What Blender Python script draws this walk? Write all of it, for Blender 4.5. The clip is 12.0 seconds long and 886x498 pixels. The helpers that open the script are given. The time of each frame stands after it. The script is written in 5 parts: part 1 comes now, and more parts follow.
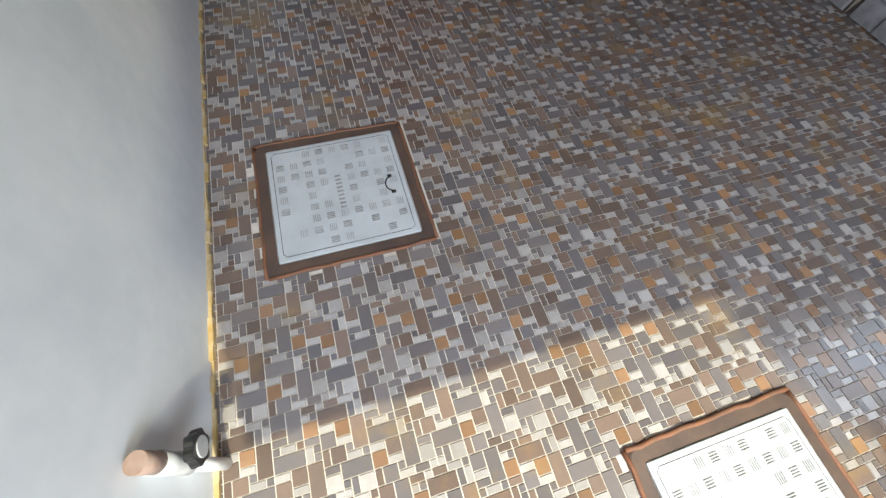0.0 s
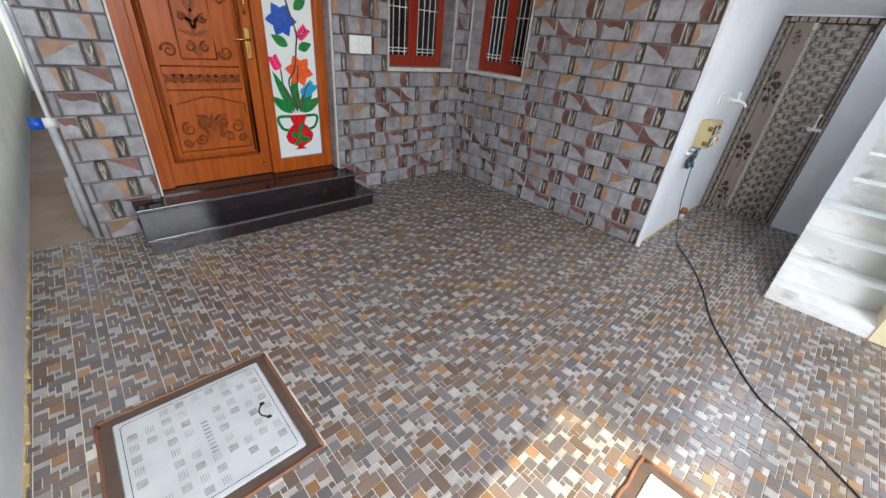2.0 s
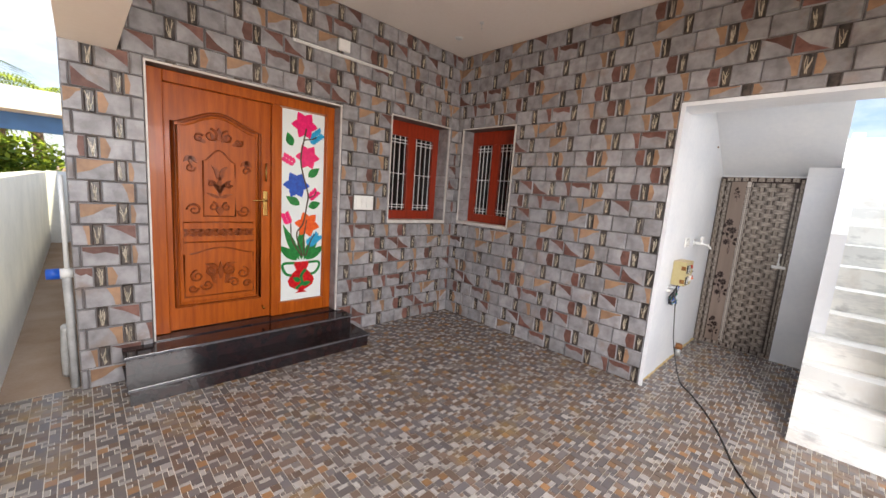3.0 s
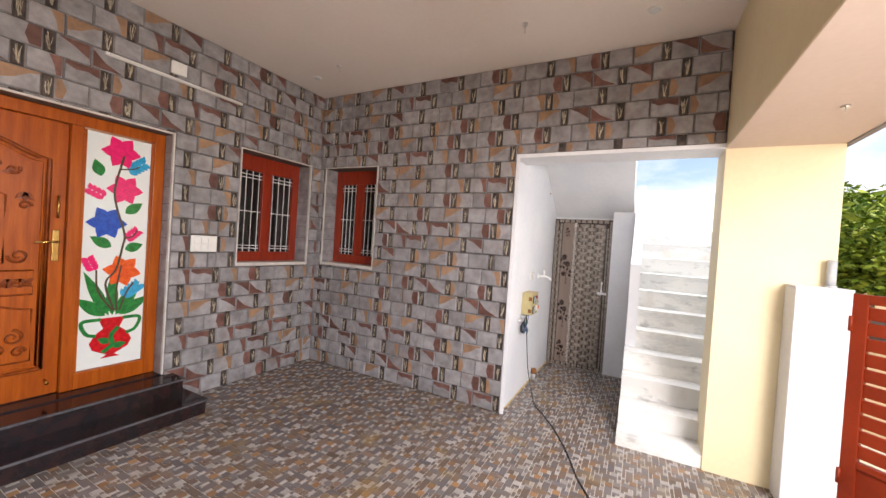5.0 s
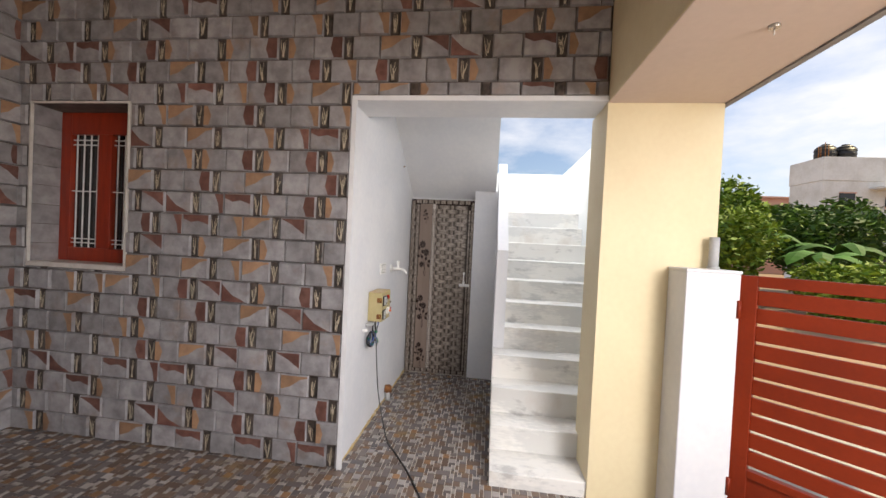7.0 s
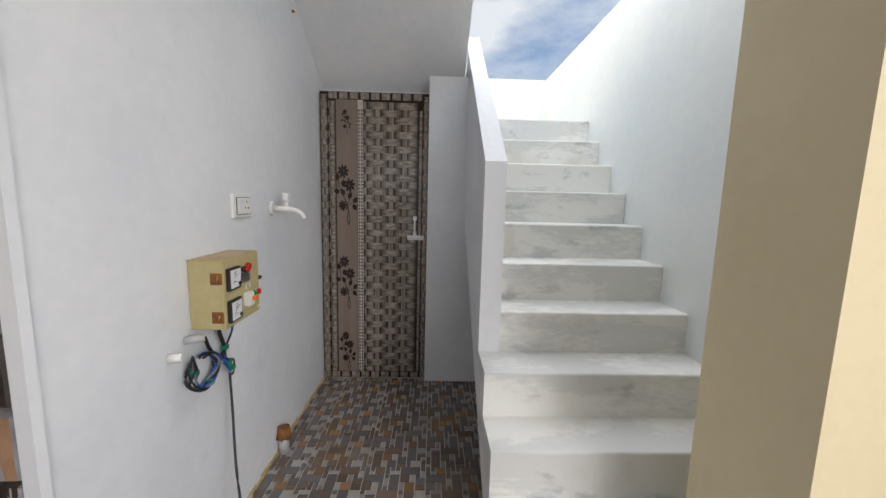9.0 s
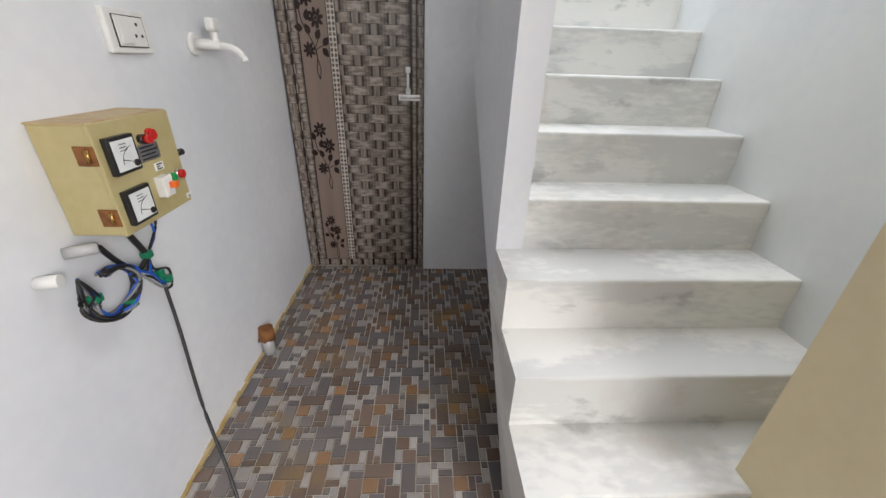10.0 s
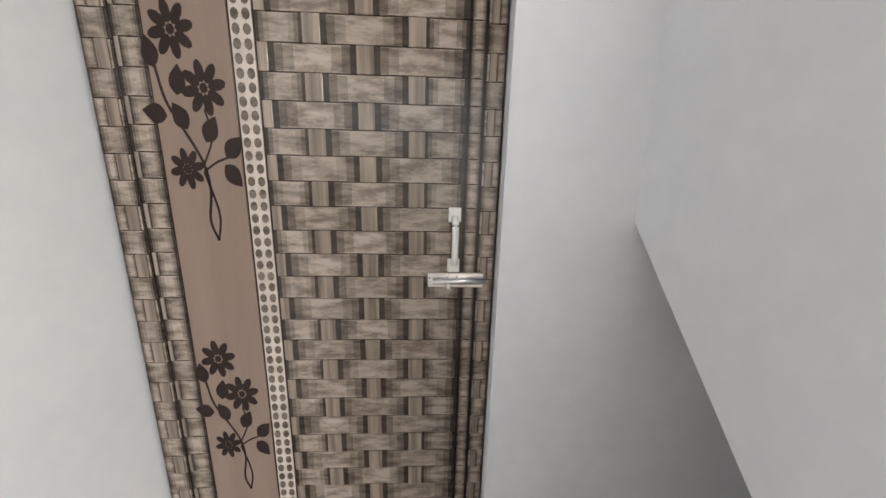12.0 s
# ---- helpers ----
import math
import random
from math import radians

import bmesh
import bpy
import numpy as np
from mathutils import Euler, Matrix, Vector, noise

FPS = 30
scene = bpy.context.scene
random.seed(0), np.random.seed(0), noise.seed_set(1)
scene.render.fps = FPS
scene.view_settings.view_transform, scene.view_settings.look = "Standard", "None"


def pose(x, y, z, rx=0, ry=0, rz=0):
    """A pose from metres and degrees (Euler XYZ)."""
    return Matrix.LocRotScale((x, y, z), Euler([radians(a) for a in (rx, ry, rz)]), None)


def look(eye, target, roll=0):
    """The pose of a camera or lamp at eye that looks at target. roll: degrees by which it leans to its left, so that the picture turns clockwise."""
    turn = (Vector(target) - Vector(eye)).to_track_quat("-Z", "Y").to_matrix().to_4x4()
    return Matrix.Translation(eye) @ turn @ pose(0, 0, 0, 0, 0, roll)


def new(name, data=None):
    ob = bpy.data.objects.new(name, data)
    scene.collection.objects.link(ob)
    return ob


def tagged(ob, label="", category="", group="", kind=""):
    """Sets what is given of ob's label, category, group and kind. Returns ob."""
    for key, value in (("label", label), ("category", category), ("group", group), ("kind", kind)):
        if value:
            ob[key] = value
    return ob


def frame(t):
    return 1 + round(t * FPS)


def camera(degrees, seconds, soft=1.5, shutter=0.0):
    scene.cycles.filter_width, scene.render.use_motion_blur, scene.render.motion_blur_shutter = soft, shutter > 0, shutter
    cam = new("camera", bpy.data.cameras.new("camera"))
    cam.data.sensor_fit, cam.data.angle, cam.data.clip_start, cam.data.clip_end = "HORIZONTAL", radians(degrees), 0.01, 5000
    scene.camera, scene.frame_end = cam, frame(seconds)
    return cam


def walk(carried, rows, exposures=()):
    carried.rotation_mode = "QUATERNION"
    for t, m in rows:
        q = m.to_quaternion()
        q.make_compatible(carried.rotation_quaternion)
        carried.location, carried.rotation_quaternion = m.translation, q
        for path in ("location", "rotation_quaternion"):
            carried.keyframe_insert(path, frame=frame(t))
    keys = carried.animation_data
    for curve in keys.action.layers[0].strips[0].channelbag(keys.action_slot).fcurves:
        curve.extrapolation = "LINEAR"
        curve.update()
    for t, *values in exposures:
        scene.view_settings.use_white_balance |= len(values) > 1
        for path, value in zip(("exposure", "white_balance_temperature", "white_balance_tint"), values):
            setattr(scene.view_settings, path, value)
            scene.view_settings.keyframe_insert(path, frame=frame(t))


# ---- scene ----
cam = camera(99.7, 12.0)

PATH = [
    (0, (-3.267, -3.08, 1.308), (-2.905, -2.241, -0.471), 7.1),
    (0.5, (-3.299, -3.249, 1.371), (-2.649, -2.27, -0.247), 7.2),
    (1, (-3.311, -3.314, 1.405), (-2.425, -2.282, -0.062), 6.7),
    (1.5, (-3.334, -3.321, 1.435), (-2.271, -2.275, 0.102), 6.3),
    (2, (-3.366, -3.336, 1.475), (-2.128, -2.109, 0.494), 5.5),
    (2.5, (-3.399, -3.363, 1.499), (-2.064, -1.994, 0.914), 4.9),
    (2.7, (-3.421, -3.367, 1.506), (-2.06, -1.969, 1.067), 4.8),
    (4.3, (-3.308, -3.406, 1.5), (-1.864, -2.024, 1.433), 4.3),
    (4.5, (-3.282, -3.431, 1.491), (-1.765, -2.128, 1.434), 4.1),
    (5, (-3.27, -3.463, 1.506), (-1.502, -2.529, 1.474), 3.8),
    (5.5, (-3.212, -3.468, 1.496), (-1.28, -2.951, 1.492), 3.3),
    (6, (-3.054, -3.427, 1.482), (-1.077, -3.129, 1.474), 2.9),
    (6.5, (-2.672, -3.403, 1.481), (-0.69, -3.132, 1.457), 2.7),
    (7, (-2.252, -3.314, 1.46), (-0.267, -3.07, 1.425), 2.8),
    (7.2, (-2.079, -3.27, 1.468), (-0.091, -3.059, 1.428), 2.7),
    (8.8, (-0.817, -3.194, 1.284), (1.177, -3.196, 1.127), 1.8),
    (9, (-0.664, -3.177, 1.257), (1.319, -3.233, 0.997), 1.4),
    (9.5, (-0.449, -3.205, 1.176), (1.44, -3.291, 0.525), 1.6),
    (10, (-0.244, -3.138, 1.177), (1.539, -3.243, 0.277), 1.9),
    (10.5, (-0.001, -3.071, 1.208), (1.774, -3.193, 0.295), 1.9),
    (11, (0.368, -3.102, 1.217), (2.167, -3.196, 0.347), 1.9),
    (11.5, (0.74, -3.064, 1.24), (2.631, -3.129, 0.591), 1.8),
    (12, (1.147, -2.994, 1.245), (3.079, -3.104, 0.742), 1.4),
]
EXPOSURES = [(0.0, 0.1, 5600, 5), (1.5, 0.42, 5600, 5), (2.5, 0.8, 6150, 9), (4.5, 0.95, 6650, 15), (7.0, 0.4, 6600, 13), (9.0, 0.1, 6350, 9), (10.5, 0.6, 6450, 10), (11.5, 0.72, 6600, 9), (12.0, 1.3, 6650, 8)]
walk(cam, [(t, look(eye, target, roll)) for t, eye, target, roll in PATH], EXPOSURES)

# ---- world and sun ----
SUN_FROM = Vector((0.13, -0.72, 1.0)).normalized()
world = bpy.data.worlds.new("world")
scene.world = world
world.use_nodes = True
wn, wl = world.node_tree.nodes, world.node_tree.links
sky = wn.new("ShaderNodeTexSky")
sky.sky_type = "NISHITA"
sky.sun_disc = False
sky.sun_elevation = math.asin(SUN_FROM.z)
sky.sun_rotation = math.atan2(SUN_FROM.x, SUN_FROM.y)
sky.air_density, sky.dust_density = 1.0, 1.5
wtc = wn.new("ShaderNodeTexCoord")
wmap = wn.new("ShaderNodeMapping")
wmap.inputs["Scale"].default_value = (1.0, 1.0, 2.6)
cloud = wn.new("ShaderNodeTexNoise")
cloud.inputs["Scale"].default_value = 2.6
cloud.inputs["Detail"].default_value = 9
cloud.inputs["Roughness"].default_value = 0.58
cramp = wn.new("ShaderNodeValToRGB")
cramp.color_ramp.elements[0].position, cramp.color_ramp.elements[1].position = 0.35, 0.60
cmix = wn.new("ShaderNodeMix")
cmix.data_type = "RGBA"
cmix.inputs["B"].default_value = (6.6, 6.8, 7.1, 1)
wl.new(wtc.outputs["Generated"], wmap.inputs["Vector"])
wl.new(wmap.outputs["Vector"], cloud.inputs["Vector"])
wl.new(cloud.outputs["Fac"], cramp.inputs["Fac"])
wl.new(cramp.outputs["Color"], cmix.inputs["Factor"])
wl.new(sky.outputs["Color"], cmix.inputs["A"])
wl.new(cmix.outputs["Result"], wn["Background"].inputs["Color"])
wn["Background"].inputs["Strength"].default_value = 0.115

sun = new("sun", bpy.data.lights.new("sun", "SUN"))
sun.data.energy, sun.data.angle, sun.data.color = 4.8, radians(0.6), (1.0, 0.83, 0.50)
sun.matrix_world = look(SUN_FROM * 30, (0, 0, 0))


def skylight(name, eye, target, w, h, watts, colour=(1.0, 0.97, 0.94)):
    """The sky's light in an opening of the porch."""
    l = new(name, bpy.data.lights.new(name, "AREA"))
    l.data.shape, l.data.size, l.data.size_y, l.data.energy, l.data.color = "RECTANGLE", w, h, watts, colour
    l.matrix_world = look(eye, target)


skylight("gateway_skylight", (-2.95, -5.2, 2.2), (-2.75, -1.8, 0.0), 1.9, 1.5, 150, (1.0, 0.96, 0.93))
skylight("stairwell_skylight", (1.9, -3.95, 3.3), (1.9, -3.95, 0), 2.9, 0.95, 32, (0.97, 0.98, 1.0))


# ---- materials ----
def mat(name, c1, c2=None, scale=6.0, rough=0.6, bump=0.05, metal=0.0, rnd=0.0, fine=60.0, stretch=(1, 1, 1), spec=0.5, lo=0.35, hi=0.68, coat=0.0, glow=0.0):
    """Base colour wandering from c1 to c2 at a large and a small scale, fine relief, and rnd of brightness from piece to piece."""
    m = bpy.data.materials.new(name)
    m.use_nodes = True
    n, l = m.node_tree.nodes, m.node_tree.links
    b = n["Principled BSDF"]
    c2 = c2 or tuple(v * 0.86 for v in c1)
    geo = n.new("ShaderNodeNewGeometry")
    mp = n.new("ShaderNodeMapping")
    mp.inputs["Scale"].default_value = stretch
    l.new(geo.outputs["Position"], mp.inputs["Vector"])
    big, small = n.new("ShaderNodeTexNoise"), n.new("ShaderNodeTexNoise")
    big.inputs["Scale"].default_value, big.inputs["Detail"].default_value = scale, 5
    small.inputs["Scale"].default_value, small.inputs["Detail"].default_value = fine, 3
    for t in (big, small):
        l.new(mp.outputs["Vector"], t.inputs["Vector"])
    ad = n.new("ShaderNodeMath")
    ad.operation = "MULTIPLY_ADD"
    ad.inputs[1].default_value, ad.inputs[2].default_value = 0.3, -0.15
    l.new(small.outputs["Fac"], ad.inputs[0])
    su = n.new("ShaderNodeMath")
    su.operation = "ADD"
    l.new(big.outputs["Fac"], su.inputs[0])
    l.new(ad.outputs[0], su.inputs[1])
    mr = n.new("ShaderNodeMapRange")
    mr.inputs["From Min"].default_value, mr.inputs["From Max"].default_value = lo, hi
    l.new(su.outputs[0], mr.inputs["Value"])
    mx = n.new("ShaderNodeMix")
    mx.data_type = "RGBA"
    mx.inputs["A"].default_value, mx.inputs["B"].default_value = (*c1, 1), (*c2, 1)
    l.new(mr.outputs["Result"], mx.inputs["Factor"])
    colour = mx.outputs["Result"]
    if rnd:
        oi = n.new("ShaderNodeObjectInfo")
        sm = n.new("ShaderNodeMath")
        sm.operation = "ADD"
        l.new(oi.outputs["Random"], sm.inputs[0])
        l.new(geo.outputs["Random Per Island"], sm.inputs[1])
        fr = n.new("ShaderNodeMath")
        fr.operation = "FRACT"
        l.new(sm.outputs[0], fr.inputs[0])
        r2 = n.new("ShaderNodeMapRange")
        r2.inputs["To Min"].default_value, r2.inputs["To Max"].default_value = 1 - rnd, 1 + rnd
        l.new(fr.outputs[0], r2.inputs["Value"])
        hs = n.new("ShaderNodeHueSaturation")
        l.new(colour, hs.inputs["Color"])
        l.new(r2.outputs["Result"], hs.inputs["Value"])
        colour = hs.outputs["Color"]
    l.new(colour, b.inputs["Base Color"])
    rr = n.new("ShaderNodeMapRange")
    rr.inputs["To Min"].default_value, rr.inputs["To Max"].default_value = rough * 0.88, min(1, rough * 1.15)
    l.new(small.outputs["Fac"], rr.inputs["Value"])
    l.new(rr.outputs["Result"], b.inputs["Roughness"])
    b.inputs["Metallic"].default_value = metal
    b.inputs["Specular IOR Level"].default_value = spec
    b.inputs["Coat Weight"].default_value = coat
    if glow:
        b.inputs["Emission Color"].default_value, b.inputs["Emission Strength"].default_value = (*c1, 1), glow
    if bump:
        bp = n.new("ShaderNodeBump")
        bp.inputs["Strength"].default_value, bp.inputs["Distance"].default_value = bump, 0.01
        l.new(su.outputs[0], bp.inputs["Height"])
        l.new(bp.outputs["Normal"], b.inputs["Normal"])
    return m


def stained(m, colour, scale, lo, hi, most, stretch=(1, 1, 1), shift=0.0):
    """Lays soft-edged stains of one colour over a material."""
    n, l = m.node_tree.nodes, m.node_tree.links
    base = n["Principled BSDF"].inputs["Base Color"]
    src = base.links[0].from_socket
    geo, mp, no, mr, mx = (n.new("ShaderNode" + k) for k in ("NewGeometry", "Mapping", "TexNoise", "MapRange", "Mix"))
    mp.inputs["Scale"].default_value, mp.inputs["Location"].default_value = stretch, (shift, shift * 1.7, shift * 0.6)
    no.inputs["Scale"].default_value, no.inputs["Detail"].default_value, no.inputs["Roughness"].default_value = scale, 6, 0.6
    mr.inputs["From Min"].default_value, mr.inputs["From Max"].default_value, mr.inputs["To Max"].default_value = lo, hi, most
    mx.data_type = "RGBA"
    mx.inputs["B"].default_value = (*colour, 1)
    l.new(geo.outputs["Position"], mp.inputs["Vector"])
    l.new(mp.outputs["Vector"], no.inputs["Vector"])
    l.new(no.outputs["Fac"], mr.inputs["Value"])
    l.new(mr.outputs["Result"], mx.inputs["Factor"])
    l.new(src, mx.inputs["A"])
    l.new(mx.outputs["Result"], base)
    return m


WHITE = mat("white_paint", (0.80, 0.81, 0.83), (0.70, 0.72, 0.76), scale=1.6, rough=0.55, bump=0.06, fine=25)
STAIRWALL = mat("pale_wall_paint", (0.80, 0.82, 0.80), (0.70, 0.74, 0.76), scale=1.1, rough=0.6, bump=0.06, fine=20)
CREAM = mat("cream_paint", (0.80, 0.70, 0.46), (0.74, 0.63, 0.40), scale=1.4, rough=0.55, bump=0.06, fine=30)
CEIL = mat("ceiling_paint", (0.80, 0.74, 0.70), (0.75, 0.68, 0.64), scale=0.8, rough=0.7, bump=0.03, fine=30)
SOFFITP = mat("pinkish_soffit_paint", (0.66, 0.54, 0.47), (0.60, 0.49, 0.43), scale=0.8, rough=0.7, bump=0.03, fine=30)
COMPOUND = mat("compound_wall_paint", (0.74, 0.77, 0.80), (0.62, 0.66, 0.70), scale=1.8, rough=0.5, bump=0.08, fine=18)
PRIMER = stained(stained(mat("patchy_stair_primer", (0.80, 0.795, 0.765), (0.66, 0.665, 0.65), scale=3.2, rough=0.55, bump=0.18, fine=40, stretch=(1, 0.45, 1.6), lo=0.46, hi=0.56), (0.52, 0.45, 0.38), 4.2, 0.56, 0.74, 0.55, (1, 0.8, 0.5), 3.0), (0.44, 0.45, 0.44), 7.0, 0.60, 0.68, 0.5, (0.7, 0.45, 1.6), 9.0)
stained(PRIMER, (0.30, 0.30, 0.30), 4.6, 0.615, 0.68, 0.55, (0.8, 0.6, 1.3), 21.0)
SLATE = stained(mat("slate_print_tile", (0.330, 0.322, 0.335), (0.205, 0.196, 0.204), scale=11, spec=0.4, rough=0.42, bump=0.9, rnd=0.16, fine=30), (0.24, 0.17, 0.13), 5.0, 0.56, 0.72, 0.6)
SLATE_TAN = mat("tan_slate_print", (0.36, 0.215, 0.125), (0.25, 0.15, 0.095), scale=12, spec=0.35, rough=0.5, bump=0.45, rnd=0.18, fine=40)
SLATE_MAROON = mat("maroon_slate_print", (0.115, 0.050, 0.040), (0.19, 0.095, 0.075), scale=14, spec=0.35, rough=0.5, bump=0.45, rnd=0.25, fine=40)
MOTIF = mat("dark_motif_tile", (0.022, 0.018, 0.016), (0.09, 0.07, 0.06), scale=20, rough=0.35, bump=0.1, rnd=0.3)
REED = mat("pale_reed_print", (0.62, 0.55, 0.42), (0.42, 0.36, 0.27), scale=30, rough=0.4, bump=0)
TILEBED = mat("tile_joint", (0.085, 0.072, 0.066), (0.15, 0.125, 0.115), scale=12, rough=0.7)
TRIM = mat("pale_tile_trim", (0.62, 0.59, 0.56), (0.50, 0.47, 0.44), scale=12, rough=0.5)
GROUT = mat("pale_grout", (0.68, 0.63, 0.56), (0.50, 0.43, 0.35), scale=3, rough=0.55, bump=0.1)
FLOORKIT = dict(scale=5, spec=0.55, rough=0.20, bump=0.05)
F_DARK = mat("floor_slate", (0.135, 0.124, 0.128), (0.165, 0.138, 0.126), rnd=0.22, **FLOORKIT)
F_BROWN = mat("floor_brown", (0.175, 0.122, 0.094), (0.140, 0.106, 0.086), rnd=0.25, **FLOORKIT)
F_OCHRE = mat("floor_ochre", (0.285, 0.160, 0.080), (0.215, 0.132, 0.080), rnd=0.25, **FLOORKIT)
F_GREY = mat("floor_pale_grey", (0.38, 0.355, 0.34), (0.30, 0.275, 0.25), rnd=0.18, **FLOORKIT)
for m in (F_DARK, F_BROWN, F_OCHRE, F_GREY, GROUT):
    stained(m, (0.30, 0.19, 0.055), 3.2, 0.56, 0.72, 0.55)
GRANITE = mat("black_granite", (0.012, 0.011, 0.013), (0.028, 0.012, 0.012), scale=14, rough=0.09, bump=0.01, fine=220)
GRANITE_EDGE = mat("granite_edge", (0.10, 0.10, 0.11), (0.05, 0.05, 0.06), scale=30, rough=0.3)
TEAK = mat("varnished_teak", (0.41, 0.092, 0.005), (0.27, 0.050, 0.003), scale=3.5, spec=0.25, rough=0.34, bump=0.06, fine=22, stretch=(9, 9, 0.7), coat=0.05)
TEAK_DARK = mat("dark_teak_carving", (0.25, 0.052, 0.004), (0.14, 0.026, 0.003), scale=8, rough=0.3, bump=0.08, fine=40, stretch=(4, 4, 1), spec=0.25, coat=0.05)
REDWOOD = mat("red_oxide_wood", (0.30, 0.030, 0.008), (0.21, 0.020, 0.006), scale=4, rough=0.32, bump=0.05, stretch=(6, 6, 1))
GATE = mat("gate_red_paint", (0.25, 0.028, 0.006), (0.19, 0.021, 0.005), scale=3, spec=0.3, rough=0.42, bump=0.03)
DARKGLASS = mat("dark_window_glass", (0.012, 0.010, 0.010), (0.02, 0.016, 0.015), scale=3, rough=0.08, bump=0)
MESH = mat("grille_white_metal", (0.72, 0.72, 0.72), scale=20, rough=0.35, bump=0.02)
BRASS = mat("brass", (0.62, 0.42, 0.14), (0.48, 0.30, 0.09), scale=30, rough=0.25, metal=1.0, bump=0.02)
CHROME = mat("brushed_steel", (0.75, 0.75, 0.76), (0.6, 0.6, 0.6), scale=40, rough=0.28, metal=1.0, bump=0.02)
PLASTIC = mat("white_plastic", (0.80, 0.80, 0.78), (0.74, 0.74, 0.72), scale=20, rough=0.3, bump=0.01)
BLACK = mat("black_plastic", (0.012, 0.012, 0.013), (0.02, 0.02, 0.02), scale=30, rough=0.35, bump=0.02)
BLUE = mat("blue_insulation", (0.015, 0.10, 0.55), (0.012, 0.08, 0.42), scale=20, rough=0.35, bump=0)
GREENTAPE = mat("green_tape", (0.01, 0.20, 0.10), scale=20, rough=0.4, bump=0.05)
GREYWIRE = mat("grey_insulation", (0.25, 0.25, 0.26), scale=20, rough=0.4, bump=0)
OLIVE = mat("khaki_enamel", (0.50, 0.43, 0.22), (0.43, 0.36, 0.17), scale=6, rough=0.4, bump=0.03)
RUST = mat("rust", (0.27, 0.11, 0.03), (0.16, 0.06, 0.02), scale=30, rough=0.8, bump=0.2)
RUSTTOP = mat("rusty_khaki_enamel", (0.52, 0.40, 0.22), (0.38, 0.22, 0.10), scale=9, rough=0.55, bump=0.08, lo=0.45, hi=0.7)
DIAL = mat("dial_face", (0.78, 0.80, 0.80), (0.70, 0.72, 0.72), scale=15, rough=0.15, bump=0)
REDLAMP = mat("red_button", (0.55, 0.015, 0.012), scale=30, rough=0.25, bump=0)
GREENLAMP = mat("green_button", (0.015, 0.33, 0.07), scale=30, rough=0.25, bump=0)
ORANGE = mat("orange_switch_lever", (0.85, 0.16, 0.02), scale=30, rough=0.3, bump=0)
NIPPLE = mat("brown_stained_pvc", (0.33, 0.25, 0.21), (0.24, 0.15, 0.11), scale=18, rough=0.5)
PVC = mat("grey_pvc_pipe", (0.50, 0.51, 0.51), (0.38, 0.38, 0.38), scale=12, rough=0.4, bump=0.05)
COVER = mat("white_cover_composite", (0.53, 0.545, 0.55), (0.46, 0.475, 0.48), scale=7, rough=0.5, bump=0.08)
COVERMARK = mat("cover_tread_grey", (0.22, 0.21, 0.20), (0.38, 0.37, 0.36), scale=22, rough=0.6)
CEMENT = mat("brown_cement_border", (0.070, 0.046, 0.036), (0.11, 0.068, 0.046), scale=9, rough=0.6, bump=0.25)
CEMENT_RED = mat("reddish_cement_edge", (0.22, 0.09, 0.04), (0.14, 0.07, 0.04), scale=14, rough=0.7, bump=0.25)
YELLOWSTAIN = mat("yellow_sealant", (0.42, 0.29, 0.10), (0.55, 0.45, 0.28), scale=14, rough=0.7, bump=0.2)
SOIL = mat("brown_bare_cement", (0.25, 0.17, 0.115), (0.36, 0.28, 0.22), scale=2.2, rough=0.85, bump=0.3)
EARTH = mat("red_earth", (0.30, 0.20, 0.13), (0.20, 0.15, 0.09), scale=0.5, rough=0.95, bump=0.4, fine=6)
GRASSY = mat("dry_grass", (0.14, 0.16, 0.05), (0.20, 0.16, 0.07), scale=0.6, rough=0.95, bump=0.4, fine=8)
APRON = mat("pale_concrete", (0.36, 0.34, 0.31), (0.28, 0.26, 0.235), scale=1.6, rough=0.8, bump=0.15)
BARK = mat("bark", (0.16, 0.11, 0.075), (0.09, 0.065, 0.045), scale=9, rough=0.9, bump=0.5, stretch=(3, 3, 0.8))
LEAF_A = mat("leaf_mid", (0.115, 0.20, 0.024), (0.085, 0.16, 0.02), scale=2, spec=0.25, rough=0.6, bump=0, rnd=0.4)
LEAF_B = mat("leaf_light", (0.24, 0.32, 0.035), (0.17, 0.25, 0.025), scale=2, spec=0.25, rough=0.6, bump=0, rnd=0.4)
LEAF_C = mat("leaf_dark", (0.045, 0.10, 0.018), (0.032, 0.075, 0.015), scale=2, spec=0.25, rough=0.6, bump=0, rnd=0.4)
BANANA = mat("banana_leaf", (0.06, 0.16, 0.03), (0.04, 0.11, 0.02), scale=3, spec=0.15, rough=0.65, bump=0.05, rnd=0.3)
FARWHITE = mat("weathered_white_facade", (0.74, 0.75, 0.76), (0.58, 0.58, 0.57), scale=0.7, rough=0.8, bump=0.05, fine=6)
FARPINK = mat("pink_facade", (0.62, 0.36, 0.28), (0.54, 0.31, 0.24), scale=0.7, rough=0.8, bump=0.05, fine=6)
TANK = mat("black_water_tank", (0.014, 0.014, 0.016), scale=4, rough=0.45, bump=0.02)
BEAMBLUE = mat("blue_beam_paint", (0.10, 0.26, 0.62), scale=4, rough=0.6)
PANELGLASS = mat("frosted_white_glass", (0.74, 0.78, 0.76), (0.70, 0.75, 0.74), scale=5, rough=0.12, bump=0)
P_PINK = mat("glass_paint_pink", (0.80, 0.02, 0.16), (0.66, 0.015, 0.13), scale=30, rough=0.15, bump=0)
